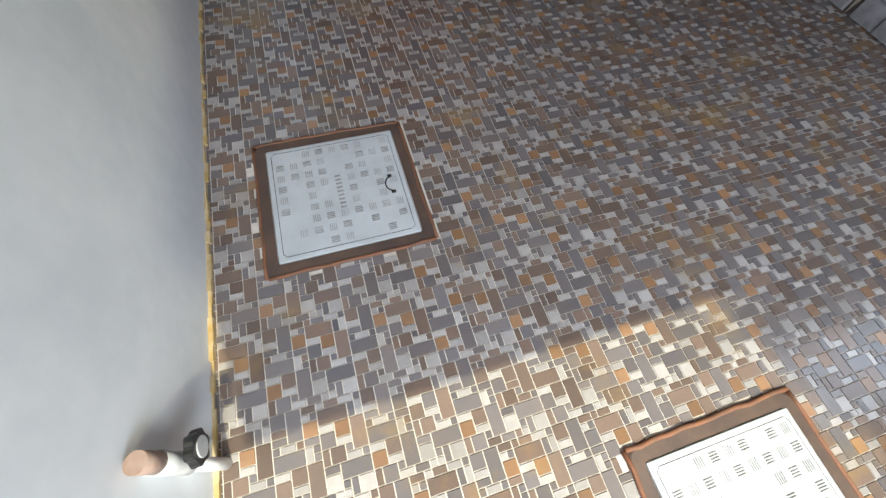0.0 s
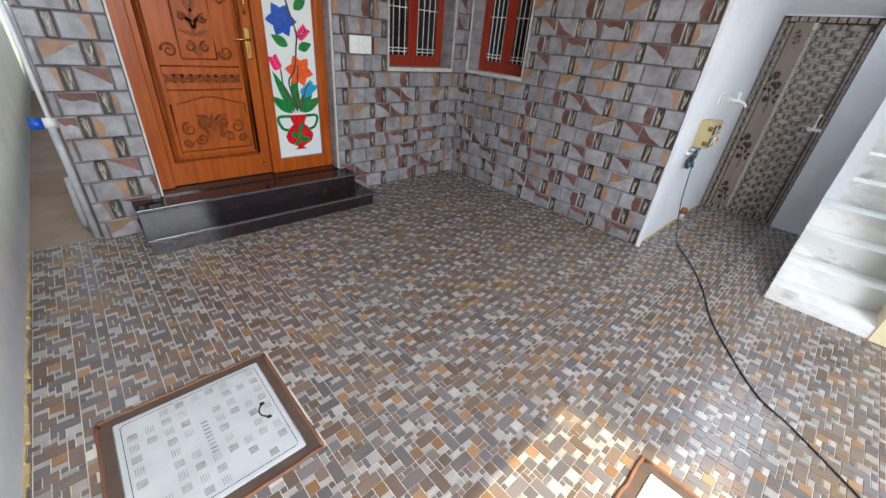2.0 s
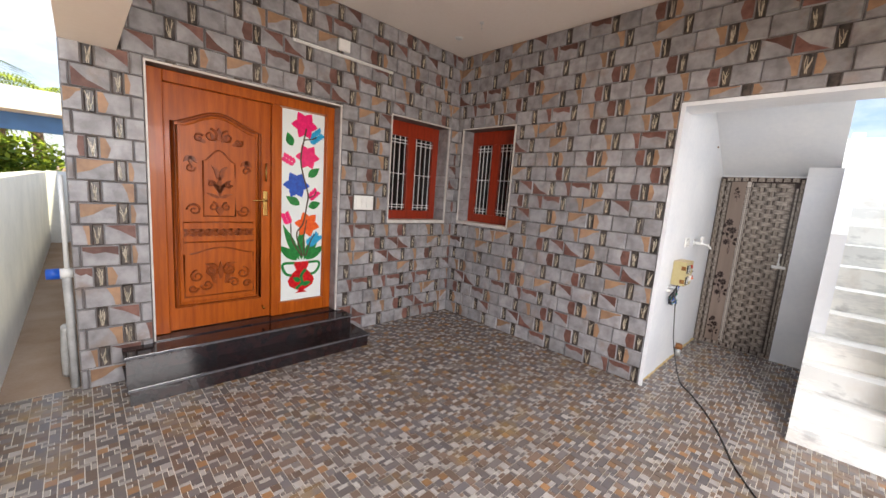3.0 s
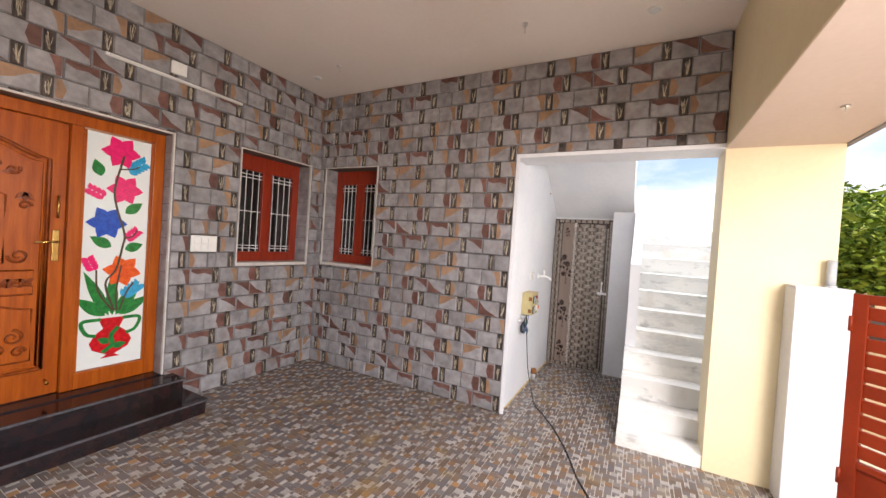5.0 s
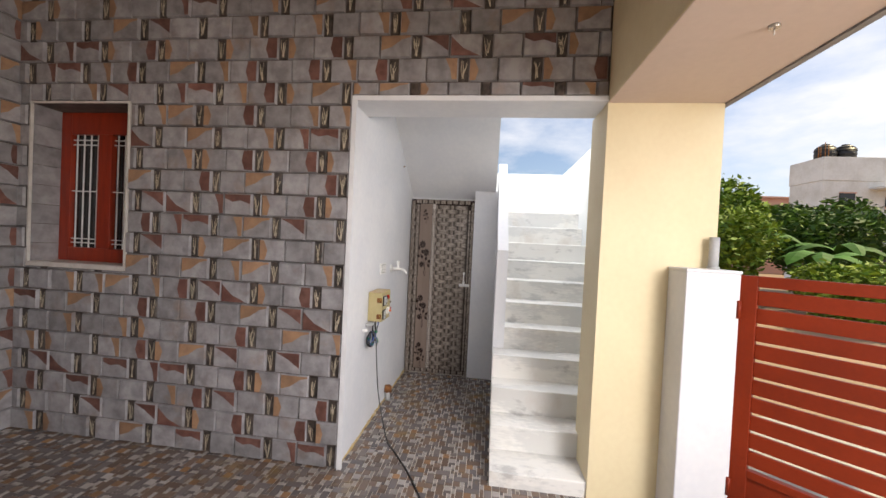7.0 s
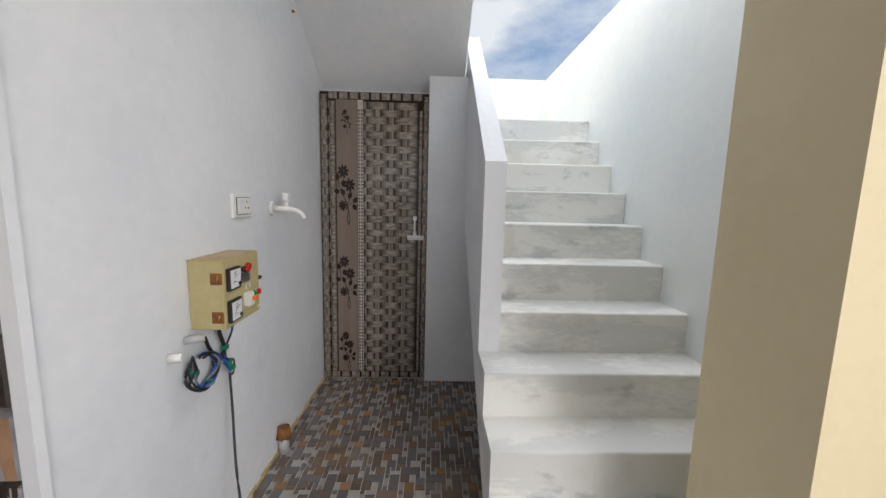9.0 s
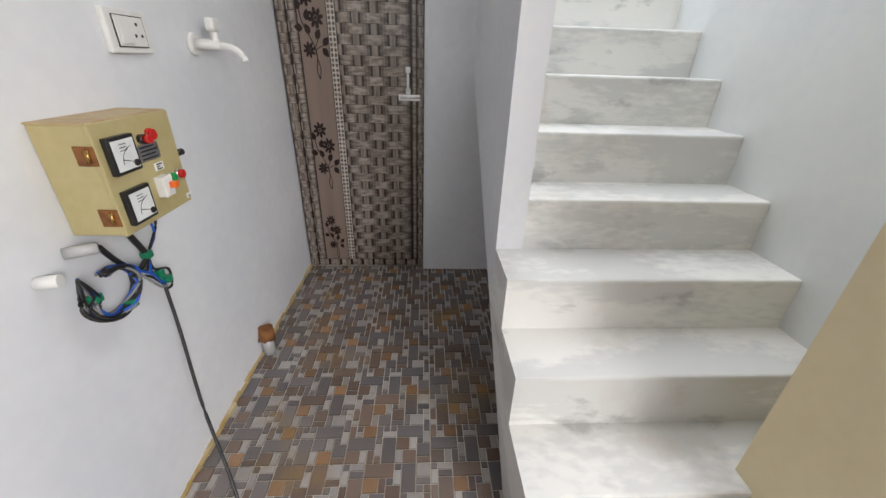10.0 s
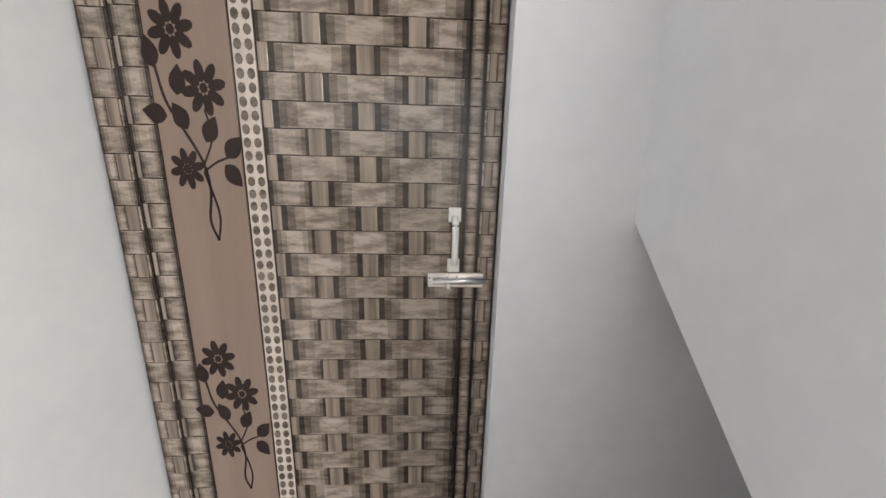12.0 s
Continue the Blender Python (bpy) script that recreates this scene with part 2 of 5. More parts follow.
P_RED = mat("glass_paint_red", (0.60, 0.01, 0.015), (0.40, 0.005, 0.01), scale=30, rough=0.15, bump=0)
P_ORANGE = mat("glass_paint_orange", (0.75, 0.12, 0.015), (0.62, 0.06, 0.01), scale=30, rough=0.15, bump=0)
P_BLUE = mat("glass_paint_blue", (0.012, 0.09, 0.50), (0.01, 0.05, 0.33), scale=30, rough=0.15, bump=0)
P_CYAN = mat("glass_paint_cyan", (0.03, 0.36, 0.62), (0.02, 0.26, 0.5), scale=30, rough=0.15, bump=0)
P_GREEN = mat("glass_paint_green", (0.015, 0.22, 0.04), (0.01, 0.13, 0.03), scale=30, rough=0.15, bump=0)
P_STEM = mat("glass_paint_stem", (0.07, 0.05, 0.03), scale=30, rough=0.2, bump=0)
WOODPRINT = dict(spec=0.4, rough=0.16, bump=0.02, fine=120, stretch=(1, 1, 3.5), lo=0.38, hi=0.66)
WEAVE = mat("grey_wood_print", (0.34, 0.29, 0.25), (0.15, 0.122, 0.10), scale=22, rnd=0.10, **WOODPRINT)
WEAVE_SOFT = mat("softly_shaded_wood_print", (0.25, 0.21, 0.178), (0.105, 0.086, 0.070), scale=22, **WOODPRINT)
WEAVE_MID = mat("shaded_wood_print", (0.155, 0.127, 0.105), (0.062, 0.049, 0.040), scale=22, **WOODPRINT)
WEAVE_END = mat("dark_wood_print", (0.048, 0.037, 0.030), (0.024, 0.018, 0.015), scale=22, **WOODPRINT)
BAND = mat("upright_band_print", (0.30, 0.25, 0.21), (0.12, 0.096, 0.078), scale=60, spec=0.4, rough=0.16, bump=0.02, stretch=(1, 1, 0.05), fine=150)
FLOWERPANEL = mat("taupe_panel_print", (0.235, 0.175, 0.145), (0.195, 0.148, 0.12), scale=3, spec=0.3, rough=0.18, bump=0, stretch=(6, 6, 0.4))
DARKPRINT = mat("dark_brown_print", (0.022, 0.012, 0.010), scale=20, spec=0.3, rough=0.2, bump=0)
BEAD = mat("bead_print", (0.52, 0.47, 0.42), (0.42, 0.37, 0.33), scale=30, spec=0.3, rough=0.2, bump=0)


# ---- mesh tools ----
def box(bm, x0, x1, y0, y1, z0, z1, bevel=0.0, mi=0):
    vs = [bm.verts.new(p) for p in ((x0, y0, z0), (x1, y0, z0), (x1, y1, z0), (x0, y1, z0), (x0, y0, z1), (x1, y0, z1), (x1, y1, z1), (x0, y1, z1))]
    fs = [bm.faces.new([vs[i] for i in q]) for q in ((3, 2, 1, 0), (4, 5, 6, 7), (0, 1, 5, 4), (1, 2, 6, 5), (2, 3, 7, 6), (3, 0, 4, 7))]
    for f in fs:
        f.material_index = mi
    if bevel:
        es = list({e for f in fs for e in f.edges})
        bmesh.ops.bevel(bm, geom=es, offset=bevel, segments=2, affect="EDGES", profile=0.5)
    return bm


def prism(bm, pts, axis, a, b, mi=0):
    """A flat outline drawn out along an axis from a to b. Outline: (x, z) for axis y, (y, z) for axis x, (x, y) for axis z."""
    def at(p, v):
        return {"x": (v, p[0], p[1]), "y": (p[0], v, p[1]), "z": (p[0], p[1], v)}[axis]
    lo, hi = [bm.verts.new(at(p, a)) for p in pts], [bm.verts.new(at(p, b)) for p in pts]
    k = len(pts)
    made = [bm.faces.new(lo), bm.faces.new(hi)] + [bm.faces.new((lo[i], lo[(i + 1) % k], hi[(i + 1) % k], hi[i])) for i in range(k)]
    for f in made:
        f.material_index = mi
    bmesh.ops.recalc_face_normals(bm, faces=made)
    return bm


def tube(bm, pts, r, seg=8, taper=1.0, mi=0, cap=True):
    """A round bar along points."""
    pts = [Vector(p) for p in pts]
    rings = []
    for i, p in enumerate(pts):
        d = (pts[min(i + 1, len(pts) - 1)] - pts[max(i - 1, 0)]).normalized()
        u = d.cross(Vector((0, 0, 1)) if abs(d.z) < 0.9 else Vector((1, 0, 0))).normalized()
        v = d.cross(u)
        rr = r * (1 + (taper - 1) * i / max(1, len(pts) - 1))
        rings.append([bm.verts.new(p + rr * (math.cos(2 * math.pi * j / seg) * u + math.sin(2 * math.pi * j / seg) * v)) for j in range(seg)])
    for a, b in zip(rings, rings[1:]):
        for j in range(seg):
            f = bm.faces.new((a[j], a[(j + 1) % seg], b[(j + 1) % seg], b[j]))
            f.smooth, f.material_index = True, mi
    if cap:
        bm.faces.new(rings[0][::-1]).material_index = mi
        bm.faces.new(rings[-1]).material_index = mi
    return bm


def curve_pts(ctrl, n=8):
    """A smooth run of points through the given ones."""
    c = [Vector(p) for p in ctrl]
    c = [2 * c[0] - c[1]] + c + [2 * c[-1] - c[-2]]
    out = []
    for i in range(1, len(c) - 2):
        for k in range(n):
            t = k / n
            out.append(0.5 * (2 * c[i] + (c[i + 1] - c[i - 1]) * t + (2 * c[i - 1] - 5 * c[i] + 4 * c[i + 1] - c[i + 2]) * t * t + (3 * c[i] - c[i - 1] - 3 * c[i + 1] + c[i + 2]) * t ** 3))
    return out + [c[-2]]


def B():
    return bmesh.new()


def mesh_of(name, bm, *mats):
    me = bpy.data.meshes.new(name)
    bm.to_mesh(me)
    bm.free()
    for m in mats:
        me.materials.append(m)
    return me


def part(name, bm, material, parent, label=""):
    mats = material if isinstance(material, (list, tuple)) else [material]
    ob = new(name, mesh_of(name, bm, *mats))
    ob.parent = parent
    return tagged(ob, label)


def thing(name, label, category, at=(0, 0, 0), group=""):
    """An Empty at the thing's base; its parts are drawn in world metres."""
    ob = new(name)
    ob.empty_display_size = 0.1
    ob.location = at
    return tagged(ob, label, category, group)


def solo(name, bm, material, label, category, kind="", group=""):
    mats = material if isinstance(material, (list, tuple)) else [material]
    return tagged(new(name, mesh_of(name, bm, *mats)), label, category, group, kind)


def put(name, bm, material, parent, label=""):
    """A part drawn in world metres under an Empty that stands elsewhere."""
    ob = part(name, bm, material, parent, label)
    root = Vector((0, 0, 0))
    p = parent
    while p:
        root += p.location
        p = p.parent
    ob.data.transform(Matrix.Translation(-root))
    return ob


def structure(name, bm, material, label, category="wall"):
    return solo(name, bm, material, label, category, "structure")


# ---- plan ----
CEILZ, SOFFIT = 3.14, 2.31
LEFT = -3.86          # inner face of the compound wall
WEND = -3.47          # end of the house front
PASS_N, STAIR_N, STAIR_S = -2.43, -3.385, -4.30
BACK = 1.85
OPEN_S = -3.95        # south jamb of the passage opening
FRONT = -4.57
DOOR = (-3.054, -1.60, 0.26, 2.25)
WIN1 = (-1.0, -0.154, 1.18, 2.29)
WIN2 = (-0.87, -0.115, 1.19, 2.29)

# ground and floors
bm = B()
g = [bm.verts.new(p) for p in ((-900, -900, -0.12), (900, -900, -0.12), (900, 900, -0.12), (-900, 900, -0.12))]
bm.faces.new(g)
structure("ground", bm, EARTH, "reddish bare earth of the plots around the house", "ground")
structure("apron", box(B(), -4.2, 1.6, -7.0, FRONT - 0.13, -0.115, -0.03, 0.01), APRON, "pale concrete ramp outside the gate", "pavement")
floor = structure("floor", box(B(), LEFT, 0.28, FRONT - 0.12, 0.06, -0.11, -0.0035), GROUT, "porch floor of small brown, grey and ochre mosaic tiles with pale grout", "floor")
floor_passage = structure("floor_passage", box(B(), 0.28, 3.5, STAIR_S, PASS_N, -0.11, -0.0035), GROUT, "passage floor of small brown and grey mosaic tiles", "floor")
structure("floor_alley", box(B(), LEFT, WEND, 0.06, 7.2, -0.11, -0.006), SOIL, "rough brown cement side alley floor", "floor")

# house front with the door and window
bm = B()
for x0, x1, z0, z1 in ((WEND, DOOR[0], 0, CEILZ), (DOOR[0], DOOR[1], DOOR[3], CEILZ), (DOOR[0], DOOR[1], 0, 0.25), (DOOR[1], WIN1[0], 0, CEILZ),
                       (WIN1[0], WIN1[1], 0, WIN1[2]), (WIN1[0], WIN1[1], WIN1[3], CEILZ), (WIN1[1], 0.28, 0, CEILZ)):
    box(bm, x0, x1, 0, 0.24, z0, z1)
wall_north = structure("wall_north", bm, TILEBED, "house front clad in grey slate-print tiles with reed motifs")
bm = B()
for y0, y1, z0, z1 in ((WIN2[1], 0, 0, CEILZ), (WIN2[0], WIN2[1], 0, WIN2[2]), (WIN2[0], WIN2[1], WIN2[3], CEILZ), (-2.20, WIN2[0], 0, CEILZ)):
    box(bm, 0, 0.28, y0, y1, z0, z1)
box(bm, 0, 0.01, PASS_N + 0.002, -2.20, 0, CEILZ)
box(bm, 0, 0.01, OPEN_S, PASS_N + 0.002, SOFFIT + 0.03, CEILZ)
wall_east = structure("wall_east", bm, TILEBED, "porch side wall clad in grey slate-print tiles with reed motifs")
structure("lintel", box(B(), 0.004, 0.28, OPEN_S, PASS_N, SOFFIT, CEILZ), WHITE, "white painted lintel over the passage opening")
structure("wall_passage", box(B(), 0.004, 3.6, PASS_N, -2.20, 0, 4.0), WHITE, "white painted passage wall with faint smudges")
bm = B()
box(bm, 0.001, 0.33, FRONT, OPEN_S, 0, SOFFIT)
structure("column", bm, CREAM, "cream painted column between passage opening and gate", "column")
structure("beam_front", box(B(), WEND, 0.28, FRONT, OPEN_S, SOFFIT, CEILZ, 0.004), [CREAM], "cream painted front beam of the porch roof", "beam")
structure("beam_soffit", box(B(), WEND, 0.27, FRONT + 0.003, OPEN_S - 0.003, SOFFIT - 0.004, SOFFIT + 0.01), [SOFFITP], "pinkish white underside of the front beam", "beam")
structure("drip_edge", box(B(), WEND, 0.28, FRONT - 0.03, FRONT, SOFFIT - 0.012, SOFFIT + 0.5), GREYWIRE, "dark drip edge along the roof front", "trim")
structure("beam_side", box(B(), WEND, -3.20, OPEN_S, -0.001, 2.265, CEILZ, 0.004), CEIL, "white painted side beam of the porch roof", "beam")
structure("ceiling", box(B(), WEND, 0.28, FRONT, 0.24, CEILZ, CEILZ + 0.14), CEIL, "plain pinkish white porch ceiling", "ceiling")
structure("wall_house_side", box(B(), WEND, WEND + 0.23, 0.24, 7.2, 0, 3.28), WHITE, "white painted house side along the alley")
structure("wall_compound", box(B(), LEFT - 0.2, LEFT, -6.2, 7.4, -0.1, 1.38, 0.008), COMPOUND, "pale blue-white compound wall with smudges")
structure("wall_alley_end", box(B(), LEFT, 0.3, 7.2, 7.4, -0.1, 1.40), COMPOUND, "pale blue-white wall at the alley end")
structure("wall_landing", box(B(), 3.5, 3.65, FRONT, -2.2, 0, 2.55, 0.006), STAIRWALL, "pale blue-white wall behind the stair landing")
structure("wall_stair", box(B(), 0.28, 3.5, FRONT, STAIR_S, 0, 2.50, 0.006), STAIRWALL, "pale wall beside the stairs, open to the sky above")
bm = B()
box(bm, 1.81, 2.0, STAIR_N, -3.138, 0, 2.03)
box(bm, 1.90, 2.0, -3.138, PASS_N, 0, 1.95)
box(bm, 1.81, 2.0, STAIR_S, STAIR_N, 0, 1.145)
structure("wall_toilet", bm, WHITE, "white wall beside the toilet door under the stairs")

# stairs
RUN, RISE = 0.208, 0.178
nose = [(0.015, 0.09), (0.27, 0.252)] + [(0.475 + RUN * k, 0.43 + RISE * k) for k in range(9)]
stairs = thing("stairs", "white primed concrete stairs with patchy grey smudges", "stairs", (0.0, -3.8, 0))
under = [(3.498, 1.70), (2.30, 1.70), (2.02, 1.30), (0.43, 0.0)]


def stepped(count, start=0):
    out = []
    for k in range(start, count):
        x, z = nose[k]
        prev = nose[k - 1][1] if k else 0.0
        out += [(x, prev), (x, z)]
    return out


prof = stepped(len(nose)) + [(3.498, nose[-1][1])] + under
bm = prism(B(), prof, "y", STAIR_S + 0.001, STAIR_N - 0.09)
sharp = [e for e in bm.edges if abs(e.verts[0].co.y - e.verts[1].co.y) > 0.1 and e.verts[0].co.x < 2.2 and any(abs(e.verts[0].co.x - n[0]) < 1e-4 and abs(e.verts[0].co.z - n[1]) < 1e-4 for n in nose)]
bmesh.ops.bevel(bm, geom=sharp, offset=0.008, segments=2, affect="EDGES", profile=0.5)
put("flight", bm, PRIMER, stairs)
rx = nose[4][0] - 0.005
rz = (rx - 0.43) * 1.30 / 1.59
put("step_end", prism(B(), stepped(4) + [(rx, nose[3][1]), (rx, rz), (0.43, 0.0)], "y", STAIR_N - 0.09, STAIR_N), PRIMER, stairs)
put("parapet", prism(B(), [(rx, rz), (rx, 1.42), (2.14, 2.40), (2.30, 2.40), (2.30, 1.70), (2.02, 1.30)], "y", STAIR_N - 0.09, STAIR_N), WHITE, stairs, "white painted sloping parapet wall")
# upper flight over the passage
up = [(1.98, 1.945), (0.30, 2.99), (0.30, 3.46)]
x, z = 0.30, 3.46
while x < 1.95:
    up += [(x + 0.208, z), (x + 0.208, z - 0.165)]
    x, z = x + 0.208, z - 0.165
up += [(2.14, up[-1][1]), (2.14, 1.945)]
put("upper_flight", prism(B(), up, "y", -3.36, PASS_N - 0.001), WHITE, stairs, "white plastered sloping underside of the upper flight")
put("landing", box(B(), 2.14, 3.498, -3.36, PASS_N - 0.001, 1.70, 1.85), PRIMER, stairs)

# sealant lines at the wall feet
for nm, dims in (("wall_foot_compound", (LEFT, LEFT + 0.012, FRONT, 0.05, 0, 0.016)), ("wall_foot_passage", (0.01, BACK, PASS_N - 0.012, PASS_N, 0, 0.014))):
    bm = B()
    x0, x1, y0, y1, z0, z1 = dims
    along = (y1 - y0) if (y1 - y0) > (x1 - x0) else (x1 - x0)
    n = int(along / 0.05)
    for i in range(n):
        w = random.uniform(0.3, 1.4)
        if (y1 - y0) > (x1 - x0):
            box(bm, x0, x0 + 0.012 * w, y0 + along * i / n, y0 + along * (i + 1) / n, z0, z1 * random.uniform(0.4, 1.3))
        else:
            box(bm, x0 + along * i / n, x0 + along * (i + 1) / n, y1 - 0.012 * w, y1, z0, z1 * random.uniform(0.4, 1.3))
    structure(nm, bm, YELLOWSTAIN, "rough yellowish sealant line at the wall foot", "trim")

# ---- porch: steps, door, windows ----
def slab(name, x0, x1, y0, y1, z0, z1, parent, label):
    st = thing(name, label, "step", ((x0 + x1) / 2, (y0 + y1) / 2, z0), "entrance steps")
    put("riser", box(B(), x0 + 0.01, x1 - 0.01, y0 + 0.012, y1, z0, z1 - 0.022), GRANITE, st)
    put("tread", box(B(), x0, x1, y0, y1, z1 - 0.022, z1, 0.004), GRANITE, st)
    put("edge_band", box(B(), x0 - 0.002, x1 + 0.002, y0 - 0.003, y0 + 0.002, z1 - 0.018, z1 - 0.004), GRANITE_EDGE, st, "dull grey honed nosing band")
    return st


slab("granite_step", -3.255, -1.455, -0.44, -0.005, 0.0, 0.12, None, "polished black granite lower entrance step")
slab("granite_step", -3.255, -1.515, -0.21, -0.005, 0.12, 0.252, None, "polished black granite upper entrance step at the door")
structure("door_sill", box(B(), DOOR[0], DOOR[1], -0.005, 0.24, 0.25, 0.262), GRANITE, "polished black granite door sill", "trim")


def ellipse(cx, cz, a, b, ang=0.0, n=12):
    c, s = math.cos(ang), math.sin(ang)
    return [(cx + a * math.cos(2 * math.pi * i / n) * c - b * math.sin(2 * math.pi * i / n) * s, cz + a * math.cos(2 * math.pi * i / n) * s + b * math.sin(2 * math.pi * i / n) * c) for i in range(n)]


def leafshape(cx, cz, length, width, ang, n=8):
    """A pointed leaf that starts at (cx, cz)."""
    pts = [(length * i / n, width * math.sin(math.pi * (i / n) ** 0.8)) for i in range(n + 1)] + [(length * i / n, -width * math.sin(math.pi * (i / n) ** 0.8)) for i in range(n - 1, 0, -1)]
    c, s = math.cos(ang), math.sin(ang)
    return [(cx + p * c - q * s, cz + p * s + q * c) for p, q in pts]


def ribbon(ctrl, w, n=6):
    """A flat band of width w along points of the plane, as quads."""
    p = [Vector((a, 0, b)) for a, b in ctrl]
    p = curve_pts(p, n)
    left, right = [], []
    for i, q in enumerate(p):
        d = (p[min(i + 1, len(p) - 1)] - p[max(i - 1, 0)]).normalized()
        nrm = Vector((-d.z, 0, d.x)) * (w / 2)
        left.append((q.x + nrm.x, q.z + nrm.z))
        right.append((q.x - nrm.x, q.z - nrm.z))
    return left + right[::-1]


DY = 0.10   # front of the door frame
door = thing("entrance_door", "closed varnished carved teak door with a painted glass sidelight", "door", (-2.33, 0.12, 0.262))
fx0, fx1, fz0, fz1 = DOOR[0] + 0.004, DOOR[1] - 0.004, 0.264, DOOR[3] - 0.004
MUL = (-2.185, -2.115)
fr = put("door_frame", box(B(), fx0, fx0 + 0.10, DY, 0.22, fz0, fz1, 0.006), TEAK, door)
put("door_frame", box(B(), fx1 - 0.075, fx1, DY, 0.22, fz0, fz1, 0.006), TEAK, door)
put("door_frame", box(B(), MUL[0], MUL[1], DY, 0.22, fz0, fz1 - 0.08, 0.006), TEAK, door)
put("door_frame", box(B(), fx0 + 0.10, fx1 - 0.075, DY, 0.22, fz1 - 0.08, fz1, 0.006), TEAK, door)
put("door_frame", box(B(), MUL[1], fx1 - 0.075, DY, 0.22, fz0, 0.385, 0.006), TEAK, door)
lx0, lx1, lz0, lz1 = fx0 + 0.102, MUL[0] - 0.002, 0.268, fz1 - 0.082
leaf = put("door_leaf", box(B(), lx0, lx1, DY + 0.035, 0.18, lz0, lz1, 0.004), TEAK, door)
LY = DY + 0.035
lcx = (lx0 + lx1) / 2 - 0.02


def moulding(outline, w, depth, parent, material, name="moulding"):
    closed = [Vector((a, LY - depth * 0.3, b)) for a, b in outline]
    closed = closed + closed[:2]
    return put(name, tube(B(), closed, w, 8, cap=False), material, parent)


def arch(x0, x1, z0, z1, rise, n=10):
    out = [(x0, z0), (x1, z0), (x1, z1)]
    for i in range(1, n):
        t = i / n
        out.append((x1 + (x0 - x1) * t, z1 + rise * math.sin(math.pi * t) ** 2 * (1.0 if 0.15 < t < 0.85 else 0.75)))
    return out + [(x0, z1)]


moulding(arch(lcx - 0.31, lcx + 0.31, 0.46, 1.90, 0.10), 0.014, 0.01, leaf, TEAK_DARK)
moulding(arch(lcx - 0.285, lcx + 0.285, 0.485, 1.875, 0.10), 0.008, 0.01, leaf, TEAK)
moulding(arch(lcx - 0.115, lcx + 0.115, 1.19, 1.63, 0.09), 0.008, 0.01, leaf, TEAK_DARK)
moulding([(lcx - 0.255, 0.98), (lcx + 0.255, 0.98), (lcx + 0.255, 1.14), (lcx - 0.255, 1.14)], 0.008, 0.01, leaf, TEAK_DARK)
moulding(arch(lcx - 0.255, lcx + 0.255, 0.53, 0.88, 0.05), 0.008, 0.01, leaf, TEAK_DARK)
put("raised_panel", prism(B(), arch(lcx - 0.26, lcx + 0.26, 0.505, 1.855, 0.09), "y", LY - 0.006, LY + 0.004), TEAK, leaf)


def scroll(cx, cz, r, turns, flip, start=0.0):
    pts = []
    for i in range(26):
        t = i / 25
        a = start + flip * turns * 2 * math.pi * t
        rr = r * (1 - 0.82 * t)
        pts.append((cx + rr * math.cos(a), LY - 0.010, cz + rr * math.sin(a)))
    return pts


def carving(name, items, parent):
    """Raised foliage: scrolls and leaves in one carved piece."""
    bm = B()
    for kind, *v in items:
        if kind == "s":
            tube(bm, scroll(*v), 0.010, 6, 0.6)
        elif kind == "l":
            o = leafshape(*v)
            f0, f1 = [bm.verts.new((a, LY - 0.006, b)) for a, b in o], [bm.verts.new((v[0] + (a - v[0]) * 0.94, LY - 0.015, v[1] + (b - v[1]) * 0.94)) for a, b in o]
            bm.faces.new(f1)
            for i in range(len(o)):
                bm.faces.new((f0[i], f0[(i + 1) % len(o)], f1[(i + 1) % len(o)], f1[i]))
    bmesh.ops.recalc_face_normals(bm, faces=bm.faces[:])
    put(name, bm, TEAK_DARK, parent, "carved foliage in darker relief")


it = []
for sgn in (-1, 1):
    it += [("s", lcx + sgn * 0.06, 1.83, 0.05, 1.3, sgn, math.pi / 2), ("s", lcx + sgn * 0.14, 1.80, 0.035, 1.2, -sgn, 0.6), ("l", lcx + sgn * 0.02, 1.78, 0.09, 0.018, math.pi / 2 - sgn * 0.5), ("l", lcx + sgn * 0.09, 1.77, 0.08, 0.014, math.pi / 2 - sgn * 1.2)]
    it += [("l", lcx + sgn * 0.2, 1.66, 0.07, 0.016, -math.pi / 2 + sgn * a) for a in (-0.7, 0, 0.7)]
    it += [("s", lcx + sgn * 0.2, 1.57, 0.032, 1.1, sgn, 0)]
carving("crest_carving", it + [("l", lcx, 1.80, 0.10, 0.025, math.pi / 2)], leaf)
it = [("l", lcx, 1.34, 0.20, 0.02, math.pi / 2), ("l", lcx, 1.27, 0.07, 0.03, -math.pi / 2)]
for sgn in (-1, 1):
    for z, a, ln in ((1.38, 0.5, 0.12), (1.42, 0.9, 0.11), (1.48, 0.4, 0.10), (1.54, 0.8, 0.08), (1.34, 1.2, 0.10)):
        it.append(("l", lcx, z, ln, 0.014, math.pi / 2 - sgn * a))
    it += [("s", lcx + sgn * 0.05, 1.27, 0.035, 1.2, sgn, math.pi / 2), ("s", lcx + sgn * 0.06, 1.45, 0.026, 1.2, -sgn, 0), ("s", lcx + sgn * 0.18, 1.24, 0.05, 1.4, sgn, math.pi)]
carving("urn_carving", it, leaf)
it = []
for k in range(-4, 5):
    x = lcx + k * 0.055
    it += [("l", x, 1.06, 0.05, 0.014, a) for a in (0.6, 2.5, 3.9, 5.5)] + [("s", x, 1.06, 0.02, 1.0, 1 if k % 2 else -1, 0)]
carving("band_carving", it, leaf)
